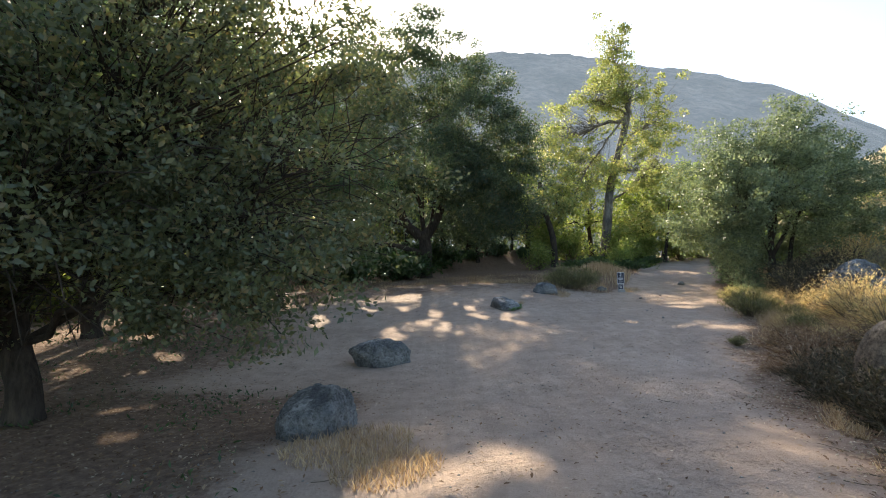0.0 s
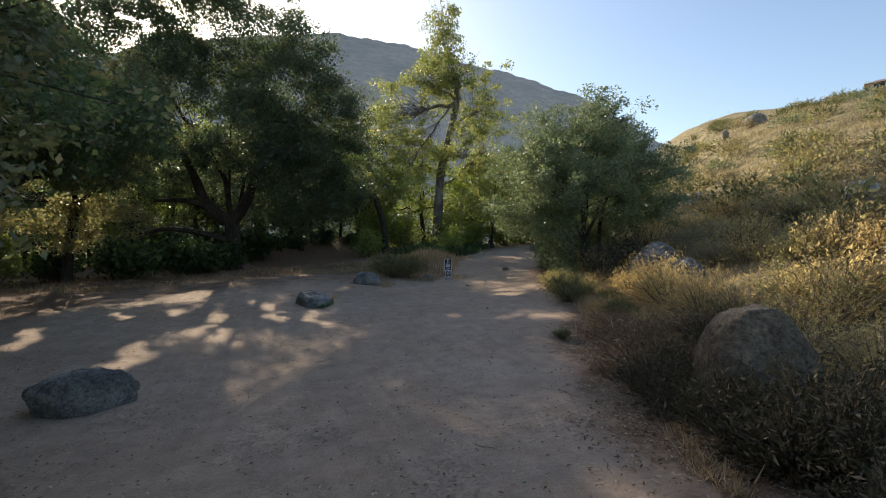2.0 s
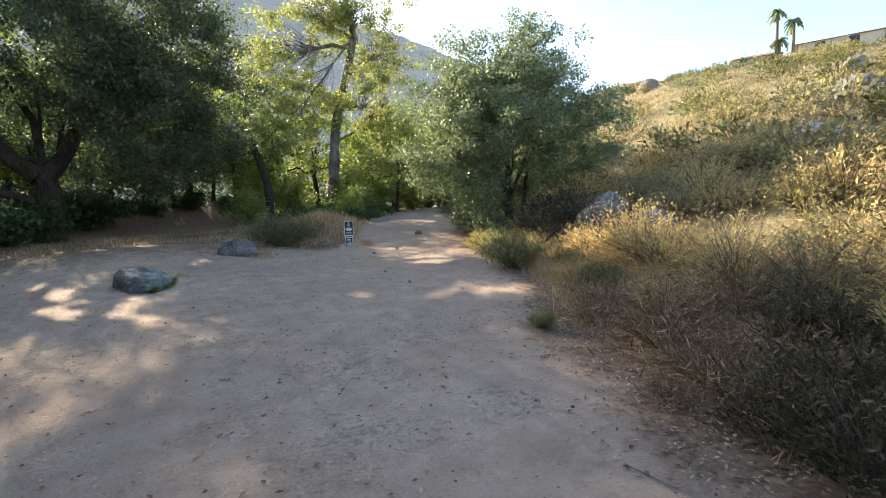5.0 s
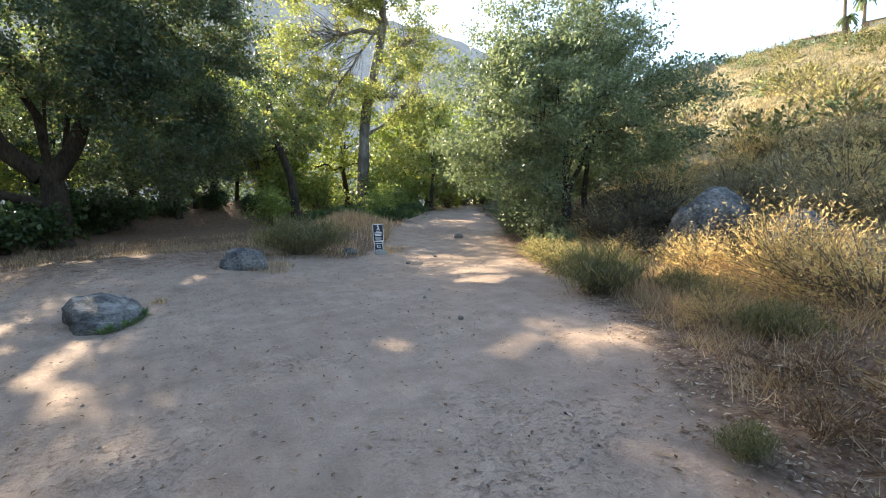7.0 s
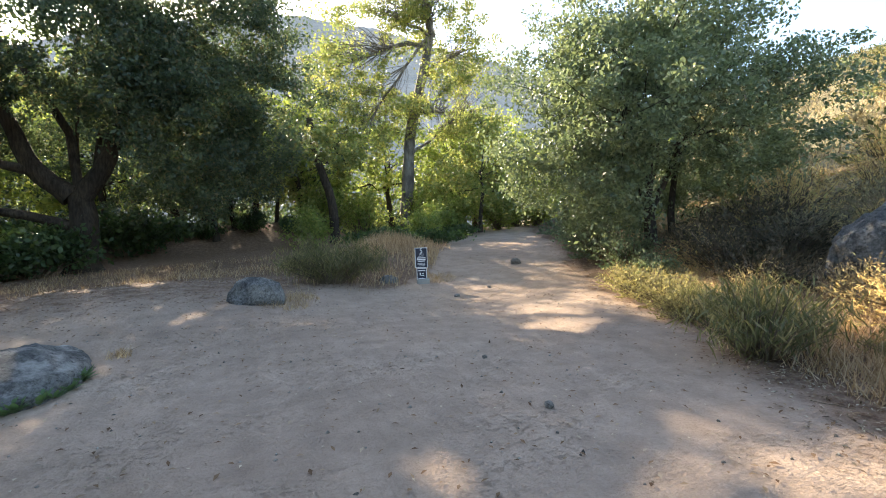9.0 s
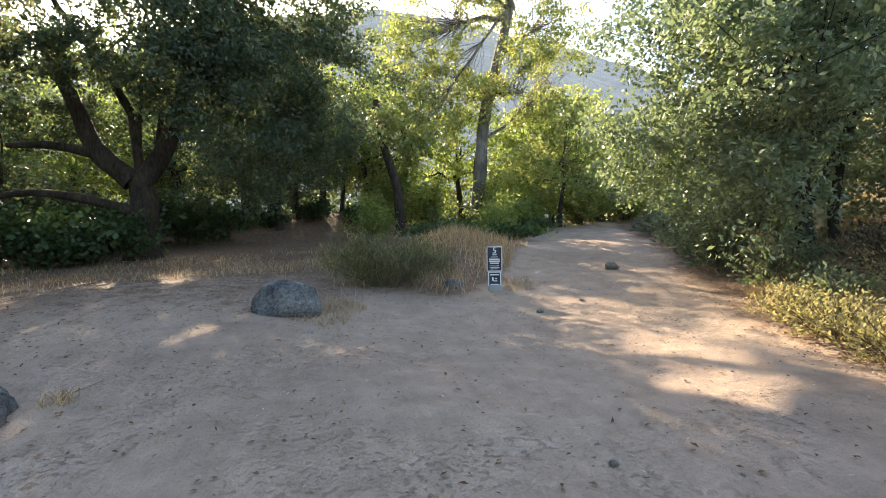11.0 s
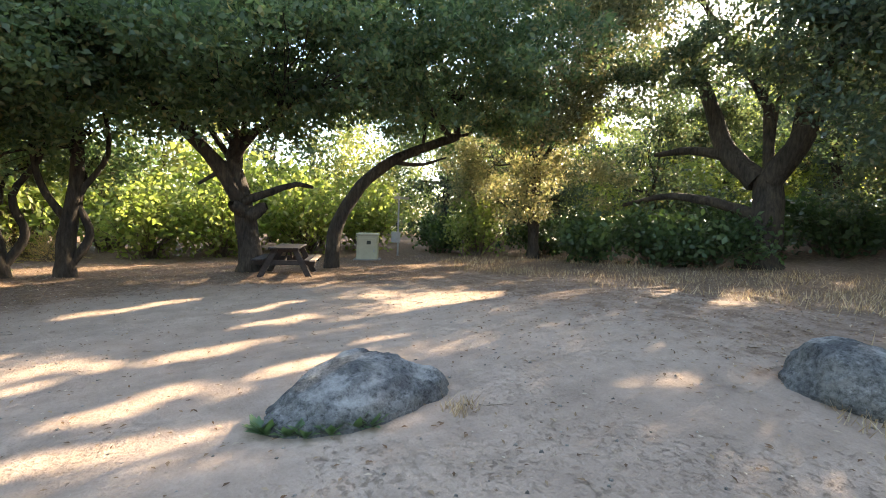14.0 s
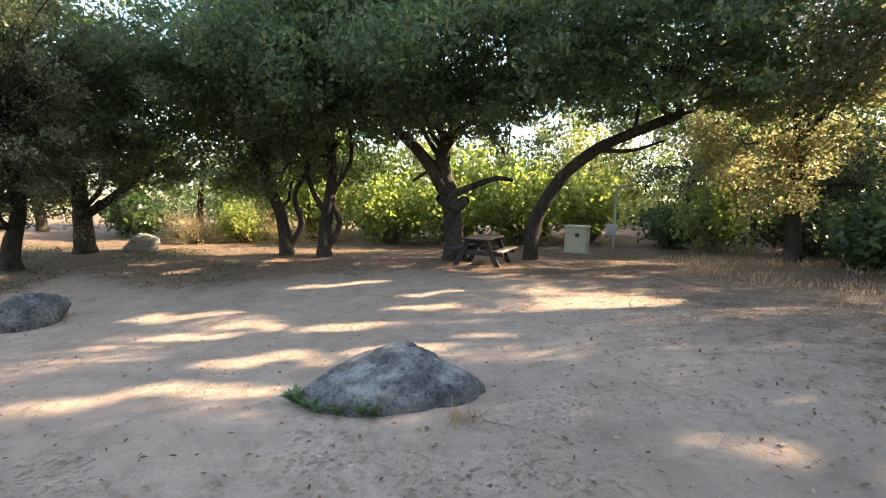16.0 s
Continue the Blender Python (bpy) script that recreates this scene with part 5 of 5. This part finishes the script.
def panel(w, h, z, rows):
    p = part("panel", box(bmesh.new(), w, 0.008, h, Matrix.Translation((0, 0, z)), 0.002), SIGN_WHITE, sign, "navy panel with white print and border")
    part("face", box(bmesh.new(), w - 0.03, 0.006, h - 0.03, Matrix.Translation((0, -0.005, z))), SIGN_DARK, p)
    for bx_, bz_, bw, bh in rows:
        part("print_bar", box(bmesh.new(), bw, 0.004, bh, Matrix.Translation((bx_, -0.0095, z + bz_))), SIGN_WHITE, p)
    return p


def word(text, size, z, p):
    cu = bpy.data.curves.new("print", "FONT")
    cu.body, cu.size, cu.align_x, cu.align_y, cu.extrude = text, size, "CENTER", "CENTER", 0.001
    tmp = bpy.data.objects.new("print", cu)
    me = bpy.data.meshes.new_from_object(tmp)
    bpy.data.objects.remove(tmp)
    me.materials.append(SIGN_WHITE)
    ob = child("print", me, p)
    ob.matrix_basis = pose(0, -0.0105, z, 90, 0, 0)


upper = panel(0.31, 0.5, 0.64, [(0, 0.04, 0.14, 0.01), (0, -0.005, 0.21, 0.022), (0, -0.045, 0.22, 0.022), (0, -0.085, 0.17, 0.022), (0, -0.14, 0.19, 0.008), (0, -0.17, 0.2, 0.008), (0, -0.2, 0.15, 0.008)])
word("5", 0.17, 0.64 + 0.165, upper)
word("MPH", 0.052, 0.64 + 0.085, upper)
panel(0.25, 0.33, 0.215, [(0, 0.105, 0.18, 0.022), (-0.035, 0.02, 0.03, 0.07), (0.03, 0.03, 0.045, 0.02), (0.02, -0.02, 0.07, 0.018), (0, -0.09, 0.16, 0.02)])

# ---- picnic table ----
TX, TY = -7.1, 18.05
table = thing("picnic_table", pose(TX, TY, gz(TX, TY), 0, 0, -22), "dark weathered wooden picnic table with attached benches", "picnic table")
for i in range(5):
    part("top_plank", box(bmesh.new(), 1.83, 0.138, 0.04, Matrix.Translation((0, (i - 2) * 0.146, 0.74)), 0.006), WOOD, table)
for sgn in (-1, 1):
    for k in range(2):
        part("bench_plank", box(bmesh.new(), 1.83, 0.138, 0.04, Matrix.Translation((0, sgn * (0.56 + 0.146 * k), 0.44)), 0.006), WOOD_SUNLIT if (sgn, k) == (1, 1) else WOOD, table)
for ex in (-0.62, 0.62):
    part("bench_beam", box(bmesh.new(), 0.05, 1.48, 0.12, Matrix.Translation((ex, 0, 0.36)), 0.005), WOOD, table)
    part("top_beam", box(bmesh.new(), 0.04, 0.72, 0.09, Matrix.Translation((ex, 0, 0.675)), 0.005), WOOD, table)
    for sgn in (-1, 1):
        m = Matrix.Translation((ex + 0.04, sgn * 0.42, 0.35)) @ Matrix.Rotation(sgn * radians(27), 4, "X")
        part("leg", box(bmesh.new(), 0.055, 0.14, 0.84, m, 0.006), WOOD, table)
    part("brace", box(bmesh.new(), 0.5, 0.04, 0.07, Matrix.Translation((ex * 0.62, 0, 0.53)) @ Matrix.Rotation(radians(-32 if ex < 0 else 32), 4, "Y"), 0.005), WOOD, table)

# ---- utility box and meter pole ----
UX, UY = -10.2, 21.6
cab = thing("utility_cabinet", pose(UX, UY, gz(UX, UY) - 0.16, 0, 0, 62), "beige steel utility cabinet with a rounded lid", "utility box")
part("body", box(bmesh.new(), 0.74, 0.62, 1.05, Matrix.Translation((0, 0, 0.5)), 0.02), BOX_PAINT, cab)
part("lid", box(bmesh.new(), 0.8, 0.68, 0.1, Matrix.Translation((0, 0, 1.06)), 0.035), BOX_PAINT, cab)
part("door", box(bmesh.new(), 0.6, 0.02, 0.86, Matrix.Translation((0, -0.315, 0.5)), 0.008), BOX_PAINT, cab)
part("label_plate", box(bmesh.new(), 0.15, 0.012, 0.13, Matrix.Translation((0.06, -0.33, 0.78))), BOX_DARK, cab, "dark label plate")
part("latch", box(bmesh.new(), 0.03, 0.03, 0.12, Matrix.Translation((0.25, -0.335, 0.5)), 0.004), METER_GREY, cab)
part("pad", box(bmesh.new(), 0.95, 0.85, 0.16, Matrix.Translation((0, 0, 0.11)), 0.02), CONCRETE, cab)
mp_ = thing("meter_pole", pose(-10.8, 23.1, gz(-10.8, 23.1) - 0.15, 0, 0, 70), "thin grey pole with a meter box and small crossarm", "utility pole")
child("pole", mesh_np("pole", *tube([(0, 0, -0.1), (0, 0, 1.2), (0, 0, 2.5)], [0.035, 0.035, 0.035], 8), METER_GREY, True), mp_)
part("meter_box", box(bmesh.new(), 0.34, 0.18, 0.42, Matrix.Translation((-0.1, -0.12, 0.9)), 0.015), METER_GREY, mp_)
part("crossarm", box(bmesh.new(), 0.6, 0.06, 0.1, Matrix.Translation((0.1, 0, 2.42)), 0.01), METER_GREY, mp_)

# ---- hilltop ----


def house(x, y, turn, w, d, h, label):
    root = thing("house", pose(x, y, gz(x, y) - 0.9, 0, 0, turn), label, "house", "hilltop houses")
    part("wall", box(bmesh.new(), w, d, h + 1, Matrix.Translation((0, 0, h / 2 - 0.5))), STUCCO, root)
    bm = bmesh.new()
    a, b, e = w / 2 + 0.5, d / 2 + 0.5, h
    vs = [bm.verts.new(p) for p in ((-a, -b, e), (a, -b, e), (a, b, e), (-a, b, e), (-a * 0.6, 0, e + 1.1), (a * 0.6, 0, e + 1.1))]
    for f in ((0, 1, 5, 4), (1, 2, 5), (2, 3, 4, 5), (3, 0, 4), (3, 2, 1, 0)):
        bm.faces.new([vs[i] for i in f])
    part("roof", bm, ROOF_TILE, root, "weathered brown tiled hip roof")
    for i in range(3):
        part("window", box(bmesh.new(), 1.2, 0.1, 1.1, Matrix.Translation(((i - 1) * w * 0.3, -d / 2 - 0.03, h * 0.55))), GLASS_DARK, root)


house(92, 55, -60, 5, 6, 1.2, "low tan house with a tiled roof on the hill")
house(89.2, 47.0, -64, 6, 6, 1.5, "low house with a red-brown roof on the hill")
house(94.5, 36.0, -70, 13, 8, 1.6, "long tan hilltop house with a tiled roof")


def palm(x, y, h, seed):
    r = np.random.default_rng(seed)
    root = thing("palm_tree", Matrix.Translation((x, y, gz(x, y))), "tall thin palm with drooping fronds on the hilltop", "palm tree", "hilltop palms")
    child("trunk", mesh_np("trunk", *tube([(0, 0, -0.5), (0.1, 0, h * 0.5), (0.15, 0.05, h)], [0.26, 0.2, 0.17], 8), DRY_STEM, True), root)
    for i in range(20):
        a, rise = r.uniform(0, 6.283), r.uniform(-0.3, 1.1)
        pts = [np.array([0.15 + math.cos(a) * 1.25 * u, 0.05 + math.sin(a) * 1.25 * u, h + rise * 1.2 * u - 1.5 * u * u]) for u in np.linspace(0, 1, 6)]
        side = np.array([-math.sin(a), math.cos(a), 0])
        v, f = [], []
        for k in range(5):
            for sd in (-1, 1):
                o = len(v)
                v += [pts[k], pts[k + 1], pts[k + 1] + side * sd * 0.22 + np.array([0, 0, -0.2]), pts[k] + side * sd * 0.2 + np.array([0, 0, -0.16])]
                f.append((o, o + 1, o + 2, o + 3))
        child("frond", mesh_np("frond", np.array(v), np.array(f), PALM_LEAF), root)


palm(84.0, 41.8, 7.4, 1)
palm(85.0, 40.0, 5.8, 2)
palm(84.4, 41.6, 3.2, 3)
